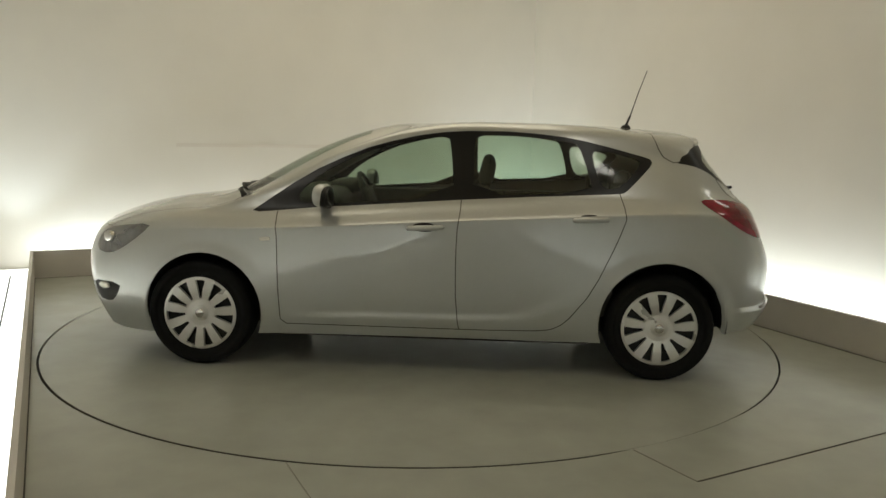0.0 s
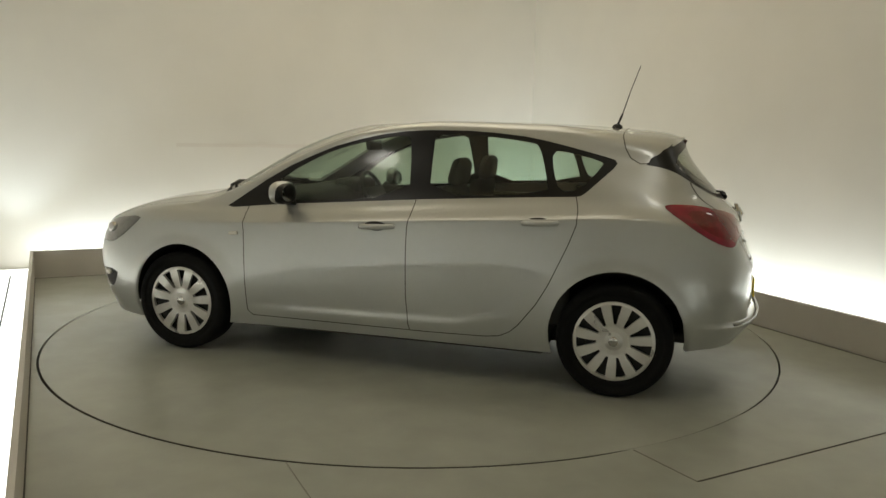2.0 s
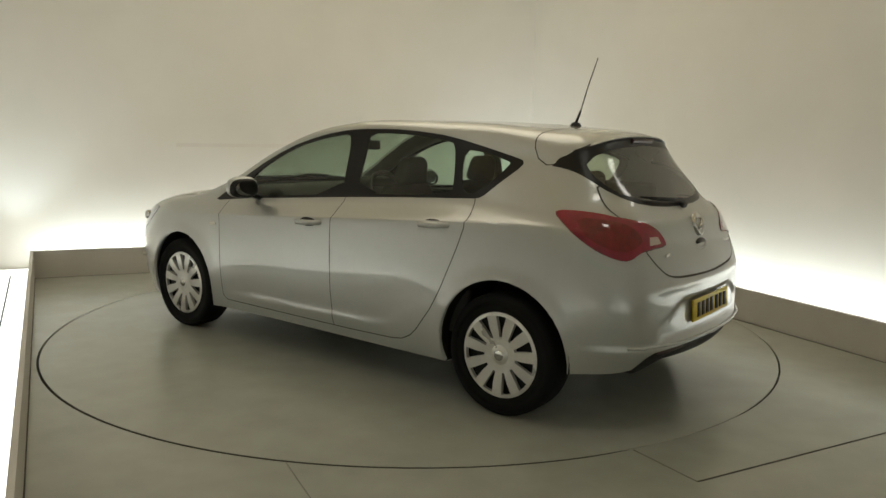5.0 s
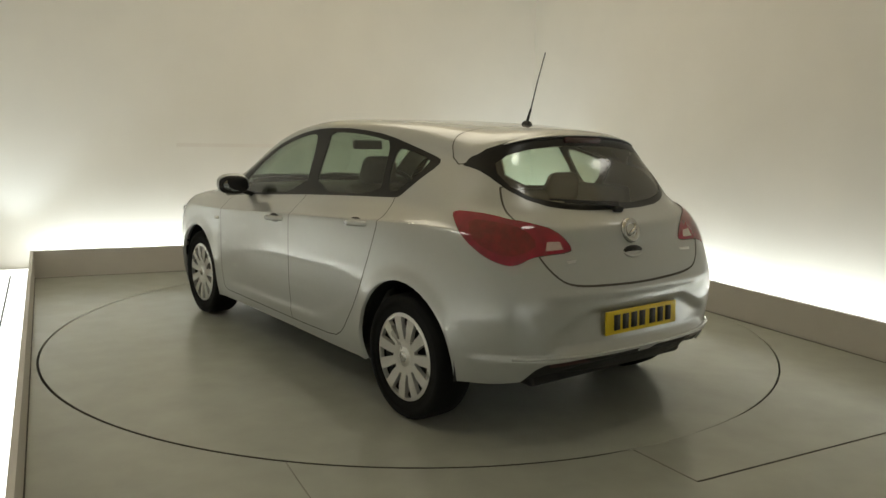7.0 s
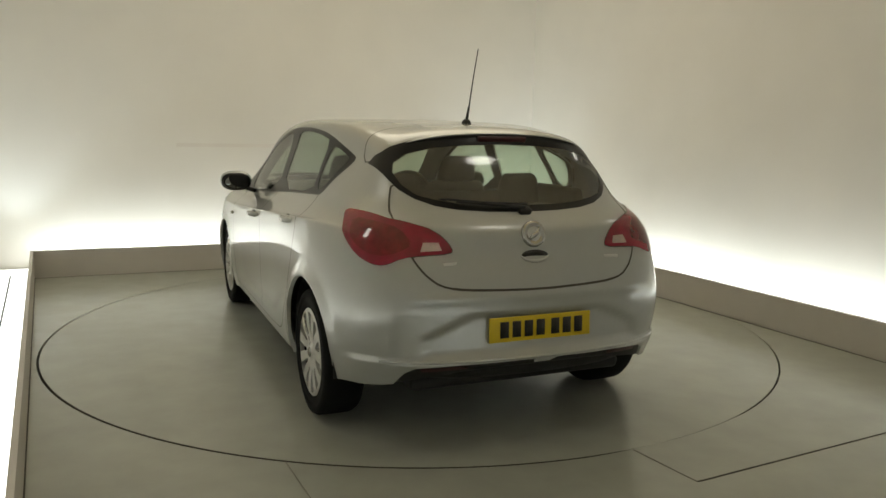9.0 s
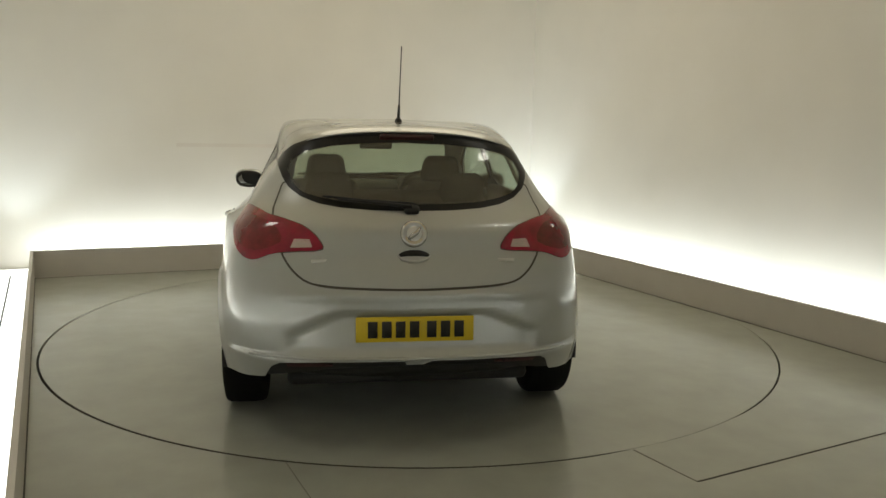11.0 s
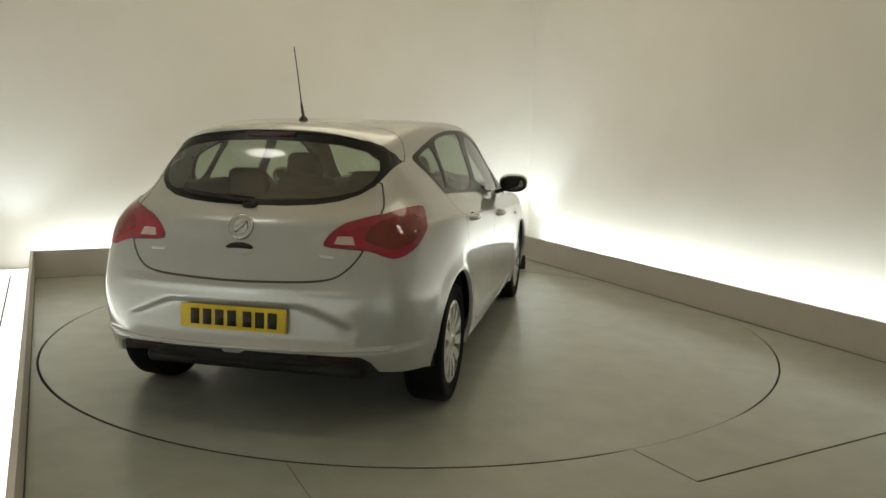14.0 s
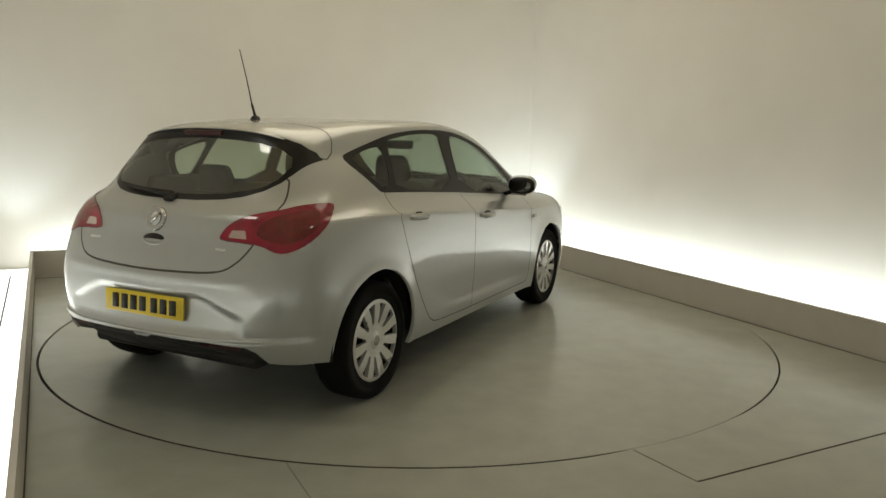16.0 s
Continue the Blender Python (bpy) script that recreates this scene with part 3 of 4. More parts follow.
def lift(bm, tag, values, name, mat, parent, label="", offset=0.0, test=None, flange=0.0):
    """The tagged faces as a part of their own, with the whole body's smooth normals, set out or in by offset, its rim turned in by flange."""
    index, verts, normals, faces = {}, [], [], []
    for f in bm.faces:
        if f[tag] in values and (test is None or test(f.calc_center_median())):
            loop = []
            for v in f.verts:
                if v.index not in index:
                    index[v.index] = len(verts)
                    co = v.co + v.normal * offset
                    verts.append((co.x, co.y + OY, co.z))
                    normals.append(tuple(v.normal))
                loop.append(index[v.index])
            faces.append(tuple(loop))
    if not faces:
        return None
    if flange:
        seen = {}
        for f in faces:
            for a, b in zip(f, f[1:] + f[:1]):
                seen[(a, b)] = 1
        made = {}

        def turned(i):
            if i not in made:
                made[i] = len(verts)
                verts.append(tuple(verts[i][k] - normals[i][k] * flange for k in range(3)))
                normals.append(normals[i])
            return made[i]
        for a, b in [k for k in seen if (k[1], k[0]) not in seen]:
            faces.append((b, a, turned(a), turned(b)))
    me = bpy.data.meshes.new(name)
    me.from_pydata(verts, [], faces)
    me.shade_smooth()
    me.normals_split_custom_set_from_vertices(normals)
    me.materials.append(mat)
    ob = new(name, me)
    ob.parent = parent
    if label:
        ob["label"] = label
    return ob


def seams(bm, tag, pairs, width, parent, side=0, name="panel_gap"):
    """Dark joints where two panels meet."""
    edges = []
    for e in bm.edges:
        if len(e.link_faces) != 2:
            continue
        a, b = sorted((e.link_faces[0][tag], e.link_faces[1][tag]))
        if (a, b) in pairs and not (side and (e.verts[0].co.y + e.verts[1].co.y) * side < 0):
            edges.append(e)
    # one joint for each unbroken run of edges
    group = {}

    def root(i):
        while group[i] != i:
            i = group[i]
        return i
    for e in edges:
        p, q = e.verts[0].index, e.verts[1].index
        group.setdefault(p, p)
        group.setdefault(q, q)
        group[root(p)] = root(q)
    runs = {}
    for e in edges:
        runs.setdefault(root(e.verts[0].index), []).append(e)
    for run in runs.values():
        if sum(e.calc_length() for e in run) < 0.04:
            continue
        verts, faces = [], []
        for e in run:
            p, q = e.verts
            d = (q.co - p.co).normalized()
            k = len(verts)
            for v, s in ((p, -1), (q, -1), (q, 1), (p, 1)):
                c = v.co + d.cross(v.normal).normalized() * s * width / 2 + v.normal * 0.0012 + (d * 0.0015 if v == q else -d * 0.0015)
                verts.append((c.x, c.y + OY, c.z))
            faces.append((k, k + 1, k + 2, k + 3))
        me = bpy.data.meshes.new(name)
        me.from_pydata(verts, [], faces)
        me.materials.append(M_GAP)
        ob = new(name, me)
        ob.parent = parent


def at_car(bm):
    bmesh.ops.translate(bm, verts=bm.verts, vec=(0, OY, 0))
    return bm


def box(size, m, bevel=0.0, segs=3, taper=None):
    """A box with worn edges; taper scales its top."""
    bm = bmesh.new()
    bmesh.ops.create_cube(bm, size=1)
    for v in bm.verts:
        v.co = Vector((v.co.x * size[0], v.co.y * size[1], v.co.z * size[2]))
        if taper and v.co.z > 0:
            v.co.x *= taper[0]
            v.co.y *= taper[1]
    if bevel:
        bmesh.ops.bevel(bm, geom=bm.edges[:], offset=bevel, segments=segs, affect="EDGES", profile=0.5)
    bmesh.ops.transform(bm, matrix=m, verts=bm.verts)
    return bm


def pebble(size, m, power=0.78):
    """A rounded, slightly boxy solid."""
    bm = bmesh.new()
    bmesh.ops.create_uvsphere(bm, u_segments=28, v_segments=18, radius=1)
    for v in bm.verts:
        v.co = Vector([math.copysign(abs(c) ** power, c) * k for c, k in zip(v.co, size)])
    bmesh.ops.transform(bm, matrix=m, verts=bm.verts)
    return bm


def lathe(profile, n, m):
    """A ring about the local z axis from (radius, height) pairs."""
    bm = bmesh.new()
    rows = [[bm.verts.new((r * math.cos(2 * math.pi * i / n), r * math.sin(2 * math.pi * i / n), h)) for i in range(n)] for r, h in profile]
    for a, b in zip(rows, rows[1:]):
        for i in range(n):
            j = (i + 1) % n
            bm.faces.new((a[i], a[j], b[j], b[i]))
    bmesh.ops.recalc_face_normals(bm, faces=bm.faces)
    bmesh.ops.transform(bm, matrix=m, verts=bm.verts)
    return bm


def tube(points, radius, n=8):
    """A round rod along points; radius may be a list."""
    bm = bmesh.new()
    rows = []
    for i, p in enumerate(points):
        p = Vector(p)
        d = (Vector(points[min(i + 1, len(points) - 1)]) - Vector(points[max(i - 1, 0)])).normalized()
        side = d.cross(Vector((0.31, 0.95, 0.11))).normalized()
        up = d.cross(side)
        r = radius[i] if isinstance(radius, (list, tuple)) else radius
        rows.append([bm.verts.new(p + side * r * math.cos(2 * math.pi * k / n) + up * r * math.sin(2 * math.pi * k / n)) for k in range(n)])
    for a, b in zip(rows, rows[1:]):
        for k in range(n):
            bm.faces.new((a[k], a[(k + 1) % n], b[(k + 1) % n], b[k]))
    bm.faces.new(rows[0][::-1])
    bm.faces.new(rows[-1])
    return bm


body, tag = cut_body()
body.verts.index_update()
lift(body, tag, {T["shell"]}, "body_shell", M_PAINT, car, flange=0.02)
lift(body, tag, {T["bonnet"]}, "bonnet", M_PAINT, car)
lift(body, tag, {T["bumper"]}, "rear_bumper", M_PAINT, car, flange=0.03)
lift(body, tag, {T["diffuser"]}, "diffuser", M_PLASTIC, car, "black plastic lower bumper panel", offset=-0.012)
lift(body, tag, {T["spoiler"]}, "roof_spoiler", M_PAINT, car, flange=0.02)
lift(body, tag, {T["windscreen"]}, "windscreen", M_GLASS, car)
lift(body, tag, {T["grille"]}, "grille", M_PLASTIC, car, offset=-0.006)
gate = lift(body, tag, {T["tailgate"]}, "tailgate", M_PAINT, car, flange=0.01)
lift(body, tag, {T["tail_glass"]}, "glass_border", M_BLACK, gate, "gloss black border of the rear window", offset=0.001, flange=0.01)
lift(body, tag, {T["glass_heart"]}, "rear_window", M_GLASS_T, gate, "tinted rear window glass")
for s in (1, -1):
    def own(c, s=s):
        return c.y * s > 0
    door = lift(body, tag, {T["front_door"]}, "front_door", M_PAINT, car, test=own, flange=0.01)
    lift(body, tag, {T["front_glass"]}, "door_glass", M_GLASS, door, "tinted door glass", offset=-0.004, test=own)
    door_b = lift(body, tag, {T["rear_door"]}, "rear_door", M_PAINT, car, test=own, flange=0.01)
    lift(body, tag, {T["rear_glass"]}, "door_glass", M_GLASS, door_b, "tinted door glass", offset=-0.004, test=own)
    lift(body, tag, {T["quarter_glass"]}, "quarter_window", M_GLASS, car, "small tinted quarter window", offset=-0.004, test=own)
    lift(body, tag, {T["window_band"]}, "window_frame", M_BLACK, car, "black window surround", offset=-0.002, test=own, flange=0.012)
    lamp = lift(body, tag, {T["tail_lamp"]}, "tail_lamp", M_RED, car, "red wraparound tail lamp", offset=0.004, test=own, flange=0.015)
    lift(body, tag, {T["lamp_inner"]}, "lamp_lens", M_RED_DEEP, lamp, "deep red inner lens", offset=0.0035, test=own)
    lift(body, tag, {T["reverse_lamp"]}, "reversing_lens", M_CLEAR, lamp, "pale reversing lens", offset=0.005, test=own)
    lift(body, tag, {T["headlight"]}, "headlight", M_HEAD, car, "clear headlight with bright reflector", offset=0.003, test=own, flange=0.01)
    lift(body, tag, {T["fog_recess"]}, "fog_lamp_recess", M_PLASTIC, car, "black fog lamp recess", offset=-0.01, test=own)
    lift(body, tag, {T["reflector"]}, "reflector", M_REFLECT, car, "dark red reflector strip", offset=-0.008, test=own)
sh, fd, rd, tg, bp, lp, sp, bn, hl = (T[k] for k in ("shell", "front_door", "rear_door", "tailgate", "bumper", "tail_lamp", "spoiler", "bonnet", "headlight"))
for s in (1, -1):
    for pair in ((sh, fd), (fd, rd), (sh, rd)):
        seams(body, tag, {pair}, 0.0055, car, s)
    for pair, w in (((sh, tg), 0.009), ((lp, tg), 0.009), ((sh, sp), 0.006), ((sh, lp), 0.004), ((lp, bp), 0.004), ((sh, hl), 0.004), ((sh, bn), 0.004)):
        seams(body, tag, {tuple(sorted(pair))}, w, car, s)
seams(body, tag, {tuple(sorted((tg, bp)))}, 0.011, car)


def lip_point(y):
    """The bumper's outermost place at the height of its lip."""
    near = [v.co for v in body.verts if abs(v.co.z - 0.424) < 0.022 and abs(v.co.y - y) < 0.03 and v.co.x > 1.9]
    c = max(near, key=lambda c: c.x - abs(c.y - y) * 2)
    return (c.x - 0.001, y + OY, 0.424)


def tail_edge(y):
    """The rear edge of the roof at a distance y from the middle."""
    near = [v.co for v in body.verts if abs(v.co.y - y) < 0.03 and v.co.x > 1.5 and v.co.z > 1.33]
    c = max(near, key=lambda c: c.x + 1.4 * c.z - 2 * abs(c.y - y))
    return c.x, c.z


EDGE_Y = np.linspace(-0.47, 0.47, 25)
EDGE_X, EDGE_Z = (np.polyval(np.polyfit(EDGE_Y, v, 4), EDGE_Y) for v in zip(*[tail_edge(y) for y in EDGE_Y]))
EDGE = [(float(y), float(x), float(z)) for y, x, z in zip(EDGE_Y, EDGE_X, EDGE_Z)]
LIP = [lip_point(0.72 * k / 12) for k in range(-12, 13)]
body.free()

bm = bmesh.new()
rows = [[bm.verts.new((x - dx, y * k, z)) for x, y, z in [(a, (b - OY) * 0.86, h) for a, b, c in LIP]] for dx, k, h in ((0.03, 1, 0.40), (0.035, 1, 0.365), (0.06, 0.985, 0.33), (0.12, 0.96, 0.315), (0.25, 0.94, 0.312))]
for a, b in zip(rows, rows[1:]):
    for i in range(len(a) - 1):
        bm.faces.new((a[i], a[i + 1], b[i + 1], b[i]))
bmesh.ops.recalc_face_normals(bm, faces=bm.faces)
part("valance", at_car(bm), M_PLASTIC, car, "black plastic valance under the bumper")
part("bumper_lip", tube(LIP, 0.0075, 8), M_PAINT, car, "raised silver lip across the bumper")


def edge_strip(section):
    """A closed strip along the roof's rear edge, from (back, up) pairs, thinner towards its ends."""
    bm = bmesh.new()
    rows = []
    for y, x, z in EDGE:
        k = 1 - 0.55 * (abs(y) / 0.47) ** 3
        rows.append([bm.verts.new((x + (dx * k if dx > 0 else dx), y, z + dz * k)) for dx, dz in section])
    n = len(section)
    for a, b in zip(rows, rows[1:]):
        for i in range(n):
            bm.faces.new((a[i], a[(i + 1) % n], b[(i + 1) % n], b[i]))
    bm.faces.new(rows[0])
    bm.faces.new(rows[-1][::-1])
    bmesh.ops.recalc_face_normals(bm, faces=bm.faces)
    return at_car(bm)


part("spoiler_lip", edge_strip([(-0.07, 0.008), (-0.03, 0.0075), (0.024, 0.004), (0.030, 0.0005), (0.028, -0.004), (-0.05, -0.006)]), M_PAINT, car, "silver trailing lip of the roof spoiler")
part("spoiler_underside", edge_strip([(-0.05, -0.0065), (0.0265, -0.0045), (0.024, -0.012), (0.012, -0.030), (-0.03, -0.040)]), M_PLASTIC, car, "black underside of the roof spoiler")
# wheel arches' dark liners and the floor pan
for cx, cz, r in ARCHES:
    for s in (1, -1):
        bm = bmesh.new()
        rows = []
        for k in range(25):
            a = math.pi * (-0.04 + 1.08 * k / 24)
            rows.append([bm.verts.new((cx + (r + 0.012) * math.cos(a), s * y, cz + (r + 0.012) * math.sin(a))) for y in (0.888, 0.50)])
        for a, b in zip(rows, rows[1:]):
            bm.faces.new((a[0], a[1], b[1], b[0]))
        bm.faces.new([q[1] for q in rows])
        for q in rows:
            q[0].co.y *= 0.972
        part("wheel_arch_liner", at_car(bm), M_PLASTIC, car, "black wheel arch liner")
# Plain underbody boxes, added to keep light out from under the car.
part("floor_pan", at_car(box((3.3, 0.98, 0.12), pose(-0.05, 0, 0.235), 0.03)), M_PLASTIC, car)
part("floor_pan", at_car(box((1.86, 1.62, 0.12), pose(0.2, 0, 0.24), 0.03)), M_PLASTIC, car)
part("rear_light_block", at_car(box((0.85, 1.12, 0.07), pose(1.66, 0, 0.285), 0.03)), M_PLASTIC, car)
part("axle_beam", at_car(tube([(REAR_AXLE, -0.70, 0.27), (REAR_AXLE - 0.12, -0.45, 0.26), (REAR_AXLE - 0.12, 0.45, 0.26), (REAR_AXLE, 0.70, 0.27)], 0.045, 10)), M_PLASTIC, car)
part("exhaust_silencer", at_car(box((0.25, 0.7, 0.10), pose(1.85, 0.05, 0.33), 0.05)), M_PLASTIC, car)


# ---- wheels ----
def wheel(x, s):
    hub = part("wheel", at_car(lathe([(0.205, -0.09), (0.235, -0.10), (0.275, -0.102), (0.299, -0.095), (0.310, -0.075), (0.3125, -0.03), (0.3125, 0.03), (0.310, 0.080), (0.300, 0.096), (0.284, 0.1), (0.262, 0.1015), (0.262, 0.1), (0.24, 0.1), (0.222, 0.094), (0.205, 0.08), (0.205, -0.09)], 64, pose(x, s * 0.780, 0.3120, -90 * s))), M_TYRE, car, "black rubber tyre")
    hub.name = "tyre"
    bm = bmesh.new()
    slots, seg = 11, 6
    n = slots * seg
    prof = [(0.0, 0.098), (0.022, 0.098), (0.034, 0.094), (0.05, 0.088), (0.078, 0.087), (0.092, 0.089), (0.140, 0.095), (0.200, 0.0965), (0.209, 0.095), (0.217, 0.092), (0.222, 0.085)]
    rows = []
    for r, h in prof:
        row = []
        for i in range(n):
            a = 2 * math.pi * i / n
            k = i % seg
            # the slots narrow towards the hub
            if 0.08 < r < 0.205:
                spread = 0.42 + 0.62 * (r - 0.09) / 0.11
                if k in (1, 4):
                    a += (2.5 - k) / 1.5 * (1 - spread) * 2 * math.pi / n * 1.3
            row.append(bm.verts.new((max(r, 0.0005) * math.cos(a), max(r, 0.0005) * math.sin(a), h)))
        rows.append(row)
    for ri in range(len(rows) - 1):
        for i in range(n):
            if 5 <= ri <= 6 and i % seg in (1, 2, 3):
                continue
            j = (i + 1) % n
            bm.faces.new((rows[ri][i], rows[ri][j], rows[ri + 1][j], rows[ri + 1][i]))
    bmesh.ops.recalc_face_normals(bm, faces=bm.faces)
    edge = [e for e in bm.edges if len(e.link_faces) == 1]
    ret = bmesh.ops.extrude_edge_only(bm, edges=edge)
    for v in ret["geom"]:
        if isinstance(v, bmesh.types.BMVert):
            v.co.z -= 0.022
    bmesh.ops.transform(bm, matrix=pose(x, s * 0.780, 0.3120, -90 * s) @ pose(0, 0, 0, 0, 0, 9), verts=bm.verts)
    part("wheel_cover", at_car(bm), M_TRIM, hub, "silver plastic wheel cover with slots", smooth=False)
    bm = lathe([(0.0, 0.04), (0.12, 0.045), (0.206, 0.06)], 40, pose(x, s * 0.780, 0.3120, -90 * s))
    part("rim", at_car(bm), M_PLASTIC, hub, "dark steel rim behind the cover")
    bm = lathe([(0.0, 0.1025), (0.018, 0.102), (0.026, 0.0985), (0.027, 0.094)], 24, pose(x, s * 0.780, 0.3120, -90 * s))
    part("hub_badge", at_car(bm), M_CHROME, hub, "small chrome centre badge")


for x in (FRONT_AXLE, REAR_AXLE):
    for s in (1, -1):
        wheel(x, s)

# ---- fittings outside ----
for s in (1, -1):
    # door mirror: black foot and underside, painted cap, glass to the rear
    m = pose(-0.415, s * 0.925, 1.030, 0, 0, s * 8)
    mirror = part("door_mirror", at_car(pebble((0.034, 0.099, 0.063), m @ pose(0.004, 0, -0.003))), M_BLACK, car, "door mirror with silver cap and black housing")
    part("mirror_cap", at_car(pebble((0.044, 0.106, 0.067), m @ pose(-0.014, 0, 0.003))), M_PAINT, mirror, "silver painted cap")
    bm = lathe([(0.0, 0.0), (0.9, 0.0), (1.0, -0.004)], 32, m @ pose(0.032, 0, -0.004, 0, 84, -s * 6) @ Matrix.Diagonal((0.047, 0.078, 1, 1)))
    part("mirror_glass", at_car(bm), M_MIRROR, mirror, "mirror glass")
    bm = lathe([(0.96, 0.001), (1.0, 0.005), (1.09, 0.004), (1.14, -0.012)], 32, m @ pose(0.031, 0, -0.004, 0, 84, -s * 6) @ Matrix.Diagonal((0.047, 0.078, 1, 1)))
    part("mirror_rim", at_car(bm), M_BLACK, mirror, "black mirror rim")
    bm = box((0.07, 0.13, 0.03), pose(-0.44, s * 0.815, 0.968, s * 20), 0.012)
    part("mirror_foot", at_car(bm), M_BLACK, mirror, "black mirror foot")
    for x, z, y in ((0.155, 0.858, 0.902), (1.09, 0.925, 0.884)):
        bm = tube([(x - 0.105, s * (y - 0.012), z - 0.005), (x - 0.085, s * (y + 0.016), z), (x - 0.04, s * (y + 0.028), z + 0.003), (x + 0.04, s * (y + 0.028), z + 0.006), (x + 0.085, s * (y + 0.016), z + 0.008), (x + 0.105, s * (y - 0.012), z + 0.009)], [0.013, 0.015, 0.0165, 0.0165, 0.015, 0.013], 10)
        h = part("door_handle", at_car(bm), M_PAINT, car, "silver pull handle")
        # Black disc painting in the shade of the hollow behind the handle.
        bm = lathe([(0.0, 0.001), (0.03, 0.001), (0.036, -0.004)], 24, pose(x - 0.005, s * (y + 0.0035), z + 0.006, -90 * s) @ Matrix.Diagonal((2.0, 0.75, 1, 1)))
        part("handle_bowl_shade", at_car(bm), M_BLACK, h, "bowl behind the handle with its shade painted black")
    bm = box((0.06, 0.012, 0.022), pose(-0.772, s * 0.907, 0.772, 0, -6, 0), 0.005)
    part("side_repeater", at_car(bm), M_REPEAT, car, "small pale indicator repeater")
    bm = tube([(1.12, s * 0.523, 1.436), (1.25, s * 0.502, 1.426), (1.38, s * 0.472, 1.412)], 0.004, 6)
    part("roof_strip", at_car(bm), M_PLASTIC, car, "thin black roof strip")

foot = part("aerial", at_car(box((0.075, 0.04, 0.03), pose(1.405, 0, 1.457, 0, 3, 0), 0.011, 3, (0.6, 0.6))), M_PLASTIC, car, "black roof aerial")
part("mast_sleeve", at_car(tube([(1.405, 0, 1.465), (1.432, 0, 1.535)], [0.0085, 0.006])), M_PLASTIC, foot)
part("mast", at_car(tube([(1.432, 0, 1.535), (1.475, 0, 1.68), (1.525, 0, 1.825)], [0.0036, 0.003, 0.0026])), M_PLASTIC, foot)

# bits of the nose: lamp glass, fog lamps, wipers on the cowl
for s in (1, -1):
    part("headlamp_reflector", at_car(pebble((0.045, 0.03, 0.035), pose(-1.755, s * 0.765, 0.742, 0, 0, s * 40))), M_CHROME, car, "bright headlamp reflector")
    part("fog_lamp", at_car(pebble((0.06, 0.02, 0.02), pose(-1.80, s * 0.775, 0.445, 0, 0, s * 42))), M_REPEAT, car, "pale fog lamp strip")
part("cowl", at_car(tube([(-0.97, -0.62, 0.985), (-1.06, -0.42, 1.008), (-1.11, 0, 1.022), (-1.06, 0.42, 1.008), (-0.97, 0.62, 0.985)], 0.022, 8)), M_PLASTIC, car, "black cowl strip below the windscreen")
for y0, y1 in ((-0.1, -0.58), (0.45, -0.02)):
    w = part("front_wiper", at_car(tube([(-1.10, y0, 1.025), (-1.07, (y0 + y1) / 2, 1.045), (-0.98, y1, 1.035)], [0.016, 0.012, 0.008])), M_PLASTIC, car, "black windscreen wiper")

# high brake lamp under the spoiler, rear wiper
part("high_brake_lamp", at_car(box((0.02, 0.26, 0.026), pose(1.812, 0, 1.374, 0, 28, 0), 0.006)), M_REFLECT, gate, "dark red high brake lamp")
wiper = part("rear_wiper", at_car(box((0.05, 0.07, 0.035), pose(2.052, 0.0, 1.052, 0, 25, 0), 0.015, 3)), M_PLASTIC, gate, "black rear wiper")
part("wiper_arm", at_car(tube([(2.06, 0.0, 1.066), (2.050, -0.15, 1.082), (2.02, -0.33, 1.094)], [0.010, 0.007, 0.005])), M_PLASTIC, wiper)
part("wiper_blade", at_car(tube([(2.046, 0.02, 1.080), (2.040, -0.2, 1.092), (1.995, -0.40, 1.106)], 0.005)), M_PLASTIC, wiper)

# badge, latch, number plate, small lettering as plain bars
badge = part("badge", at_car(lathe([(0.030, 0.004), (0.046, 0.010), (0.054, 0.010), (0.060, 0.004), (0.061, -0.01)], 40, pose(2.148, 0, 0.955, 0, 74, 0))), M_CHROME, gate, "round chrome badge")
part("badge_face", at_car(lathe([(0.0, 0.009), (0.03, 0.006), (0.047, 0.002)], 40, pose(2.148, 0, 0.955, 0, 74, 0))), M_TRIM, badge)
part("badge_relief", at_car(tube([(2.155, -0.026, 0.930), (2.166, -0.008, 0.950), (2.162, 0.012, 0.962), (2.152, 0.026, 0.985)], [0.006, 0.012, 0.01, 0.005])), M_CHROME, badge)
latch = part("latch_recess", at_car(lathe([(0.0, 0.003), (0.92, 0.003), (1.0, -0.012)], 32, pose(2.166, 0, 0.857, 0, 80, 0) @ Matrix.Diagonal((0.030, 0.076, 1, 1)))), M_BLACK, gate, "dark tailgate latch recess")
part("latch_grip", at_car(tube([(2.166, -0.074, 0.862), (2.174, -0.055, 0.843), (2.178, -0.02, 0.835), (2.178, 0.02, 0.835), (2.174, 0.055, 0.843), (2.166, 0.074, 0.862)], [0.004, 0.007, 0.009, 0.009, 0.007, 0.004], 8)), M_PAINT, latch)
plate = part("number_plate", at_car(box((0.010, 0.52, 0.111), pose(2.243, 0, 0.547, 0, -3, 0), 0.003, 2)), M_YELLOW, car, "yellow number plate")
for y in (-0.187, -0.126, -0.065, -0.004, 0.072, 0.133, 0.194):
    part("plate_bar", at_car(box((0.003, 0.042, 0.072), pose(2.2495, y, 0.547, 0, -3, 0))), M_INK, plate)
for y0, w in ((-0.40, 0.10), (0.40, 0.11)):
    part("letter_bar", at_car(box((0.004, w, 0.013), pose(2.158, y0, 0.838, 0, -12, -8 if y0 > 0 else 8), 0.001, 1)), M_TRIM, gate)


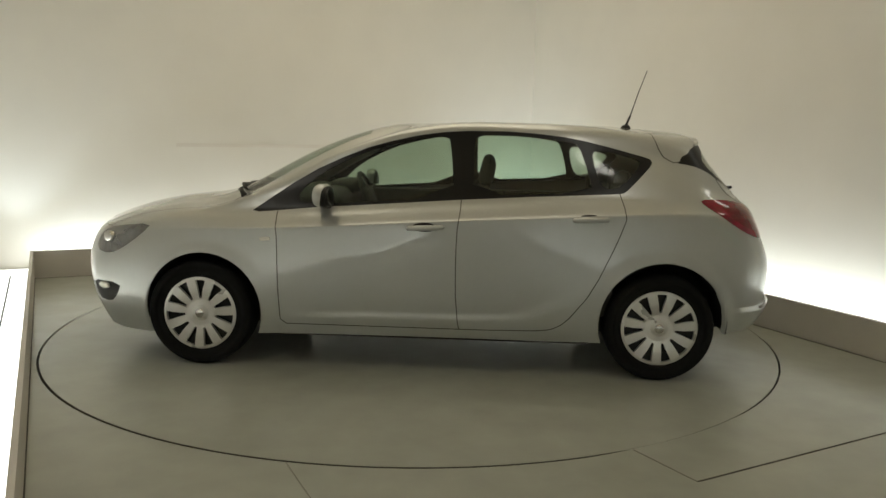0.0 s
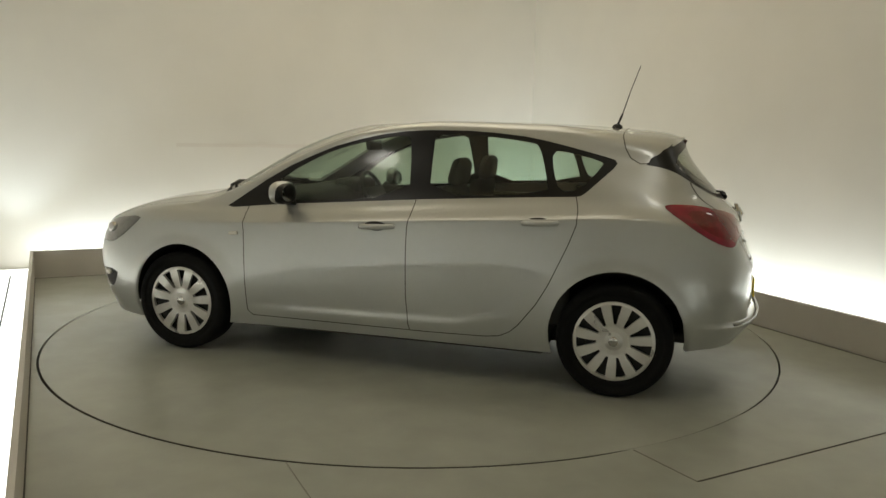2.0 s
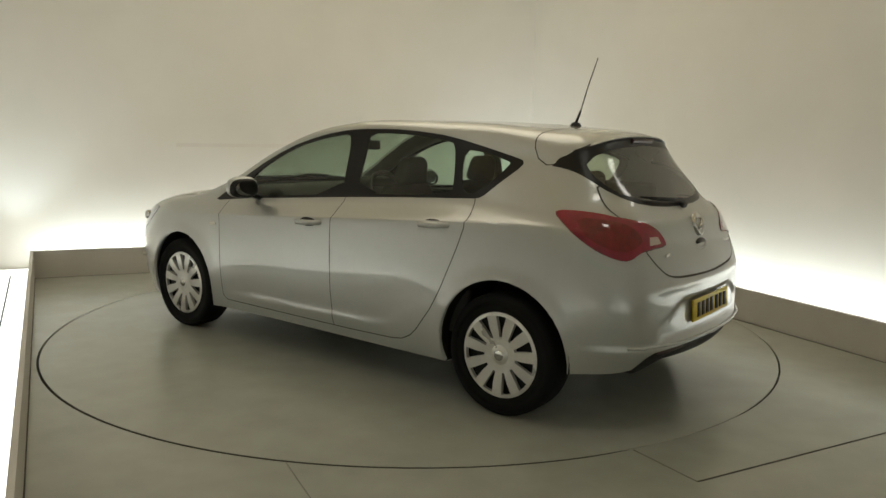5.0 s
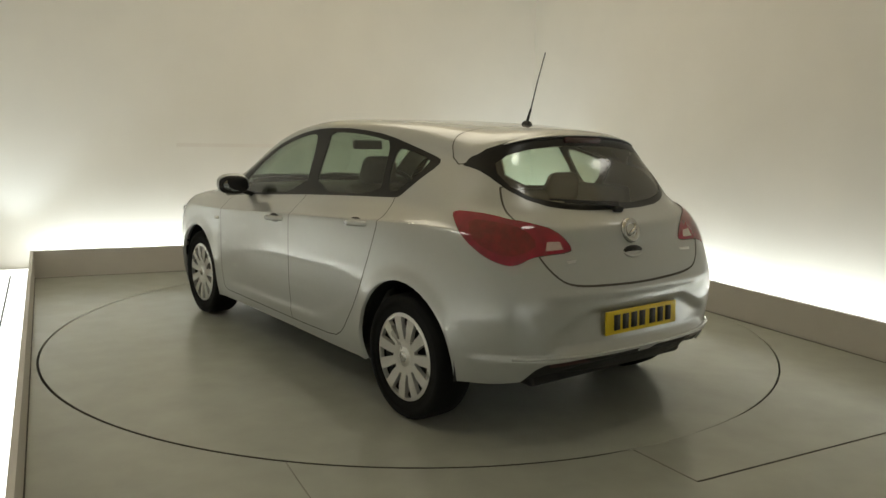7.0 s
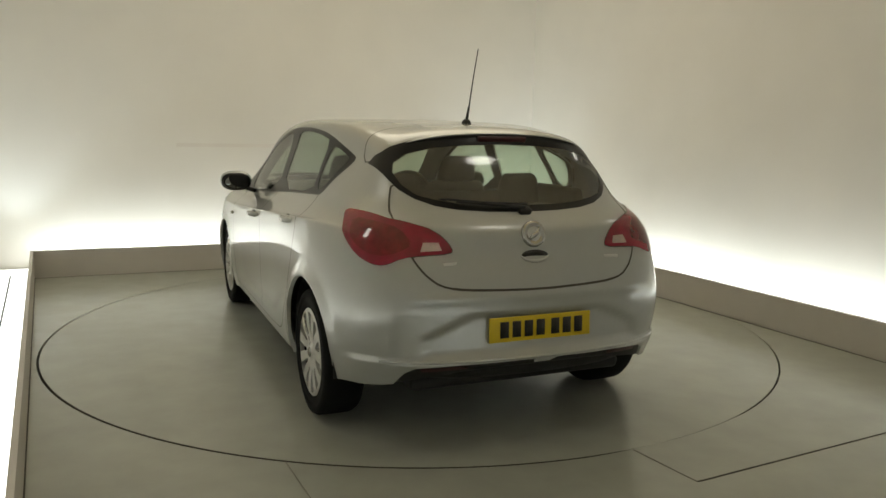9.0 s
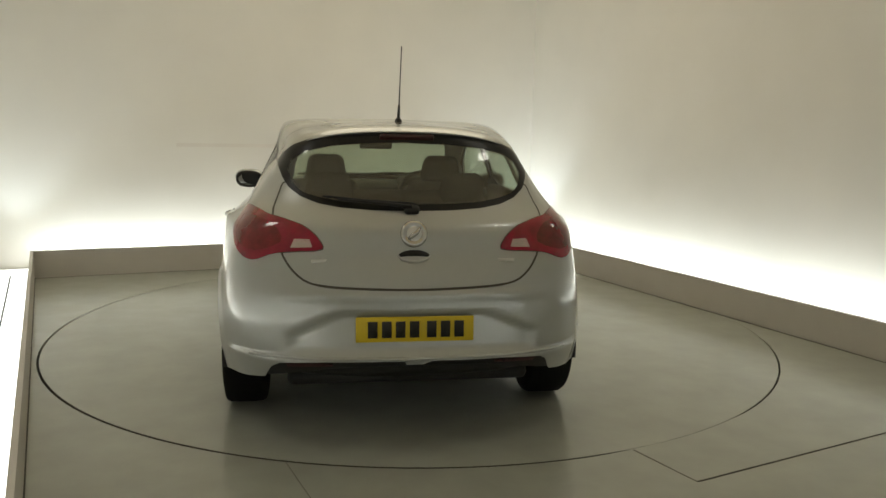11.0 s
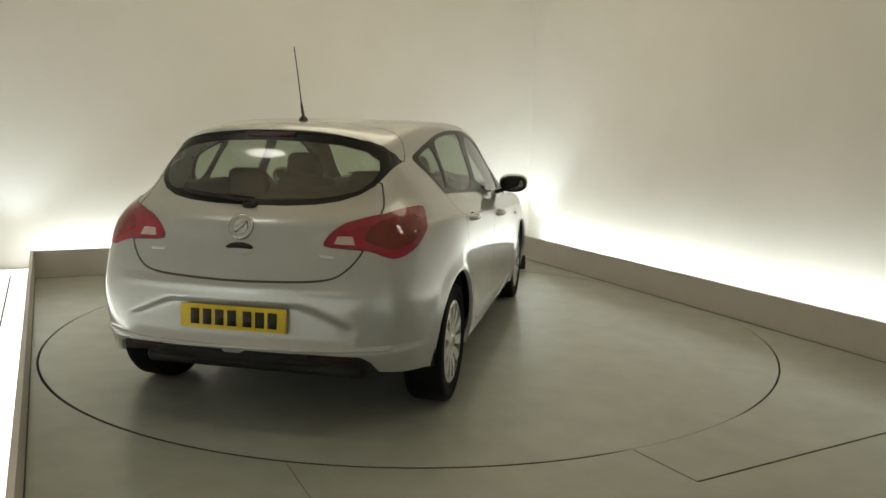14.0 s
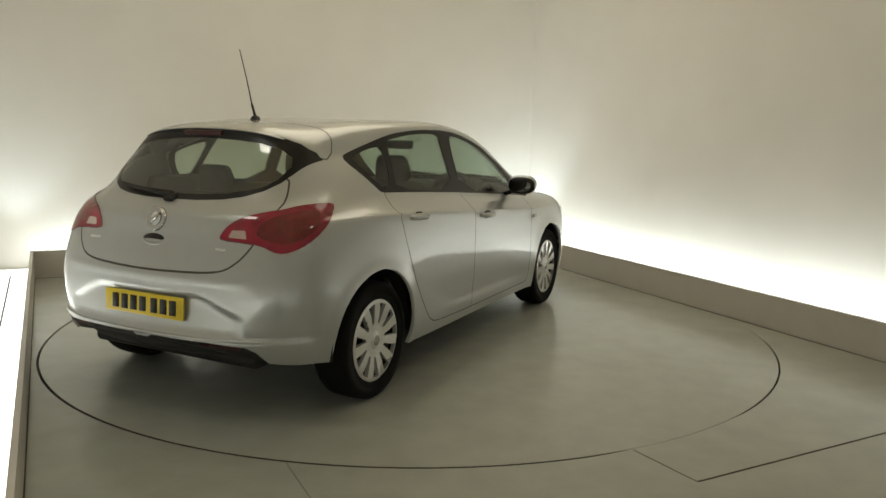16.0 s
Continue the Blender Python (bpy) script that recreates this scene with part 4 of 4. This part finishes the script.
# ---- cabin ----
def seat(x, y, w, rear=False):
    base = part("seat", at_car(box((0.50, w, 0.18), pose(x, y, 0.50, 0, -8, 0), 0.06, 4)), M_SEAT, car, "dark cloth seat")
    tilt = 20
    part("backrest", at_car(box((0.14, w, 0.60), pose(x + 0.30, y, 0.80, 0, tilt, 0), 0.055, 4, (0.8, 0.82))), M_SEAT, base)
    heads = (-0.36, 0.36) if rear else (0,)
    for k in heads:
        part("headrest", at_car(box((0.10, 0.27, 0.17), pose(x + 0.42, y + k, 1.165 if not rear else 1.10, 0, 12, 0), 0.045, 4, (0.85, 0.8))), M_SEAT, base)
        for dy in (-0.05, 0.05):
            part("headrest_post", at_car(tube([(x + 0.38, y + k + dy, 1.0), (x + 0.415, y + k + dy, 1.12)], 0.006)), M_CHROME, base)


seat(0.08, -0.37, 0.50)
seat(0.08, 0.37, 0.50)
seat(0.92, 0.0, 1.22, True)
dash = part("dashboard", at_car(box((0.42, 1.32, 0.30), pose(-0.66, 0, 0.86), 0.09, 4)), M_CABIN, car, "dark dashboard")
part("instrument_hood", at_car(box((0.2, 0.36, 0.1), pose(-0.52, 0.37, 1.0), 0.04)), M_CABIN, dash)
wheel_m = pose(-0.36, 0.37, 0.93, 0, 66, 0)
bm = bmesh.new()
ring = [[bm.verts.new(wheel_m @ Vector(((0.175 + 0.016 * math.cos(b)) * math.cos(a), (0.175 + 0.016 * math.cos(b)) * math.sin(a), 0.016 * math.sin(b)))) for b in [2 * math.pi * k / 10 for k in range(10)]] for a in [2 * math.pi * i / 40 for i in range(40)]]
for i in range(40):
    for k in range(10):
        bm.faces.new((ring[i][k], ring[(i + 1) % 40][k], ring[(i + 1) % 40][(k + 1) % 10], ring[i][(k + 1) % 10]))
sw = part("steering_wheel", at_car(bm), M_CABIN, car, "black steering wheel")
part("steering_hub", at_car(box((0.13, 0.30, 0.04), wheel_m, 0.018)), M_CABIN, sw)
part("cabin_mirror", at_car(box((0.03, 0.24, 0.065), pose(-0.22, 0, 1.30, 0, -8, 0), 0.015)), M_CABIN, car, "rear-view mirror")
part("parcel_shelf", at_car(box((0.55, 1.05, 0.03), pose(1.60, 0, 1.005), 0.01)), M_CABIN, car)
part("load_bay", at_car(box((0.62, 1.0, 0.5), pose(1.60, 0, 0.66), 0.05)), M_CABIN, car)
for s in (1, -1):
    for x, l in ((-0.16, 0.95), (0.8, 0.9)):
        part("door_card", at_car(box((l, 0.05, 0.62), pose(x, s * 0.755, 0.66, s * 6), 0.02)), M_CABIN, car)
    part("boot_trim", at_car(box((0.45, 0.06, 0.16), pose(1.45, s * 0.56, 1.04, s * 14), 0.02)), M_CABIN, car)
part("centre_console", at_car(box((0.9, 0.22, 0.3), pose(-0.2, 0, 0.5), 0.04)), M_CABIN, car)

# ---- small thing on the floor in the far corner ----
stop = new("floor_block")
stop.matrix_world = pose(1.03, 2.36, 0, 0, 0, 22)
tagged(stop, "small dark block with pale top beside the turntable", "block")
part("base", box((0.20, 0.10, 0.085), pose(0, 0, 0.0425), 0.008), M_PLASTIC, stop, "dark body")
part("upright", box((0.045, 0.09, 0.06), pose(0.075, 0, 0.112), 0.006), M_PLASTIC, stop)
part("top", box((0.13, 0.085, 0.022), pose(-0.025, 0, 0.096), 0.005), M_KERB, stop, "pale top")


# ---- movement ----
def motions():
    turn = [(0, -5.2), (1, -11.8), (2, -18.6), (3, -25.55), (4, -32.6), (6.5, -50.6), (7.5, -57.7), (8.5, -64.75), (9, -68.3), (11.5, -86.35), (12.5, -93.5), (13.5, -100.65), (14.5, -107.85), (15.5, -114.95), (16, -118.55)]
    walk(turntable, [(t, pose(0, 0, 0, 0, 0, a)) for t, a in turn])
    walk(car, [(t, pose(0, 0, 0, 0, 0, a)) for t, a in turn])


motions()
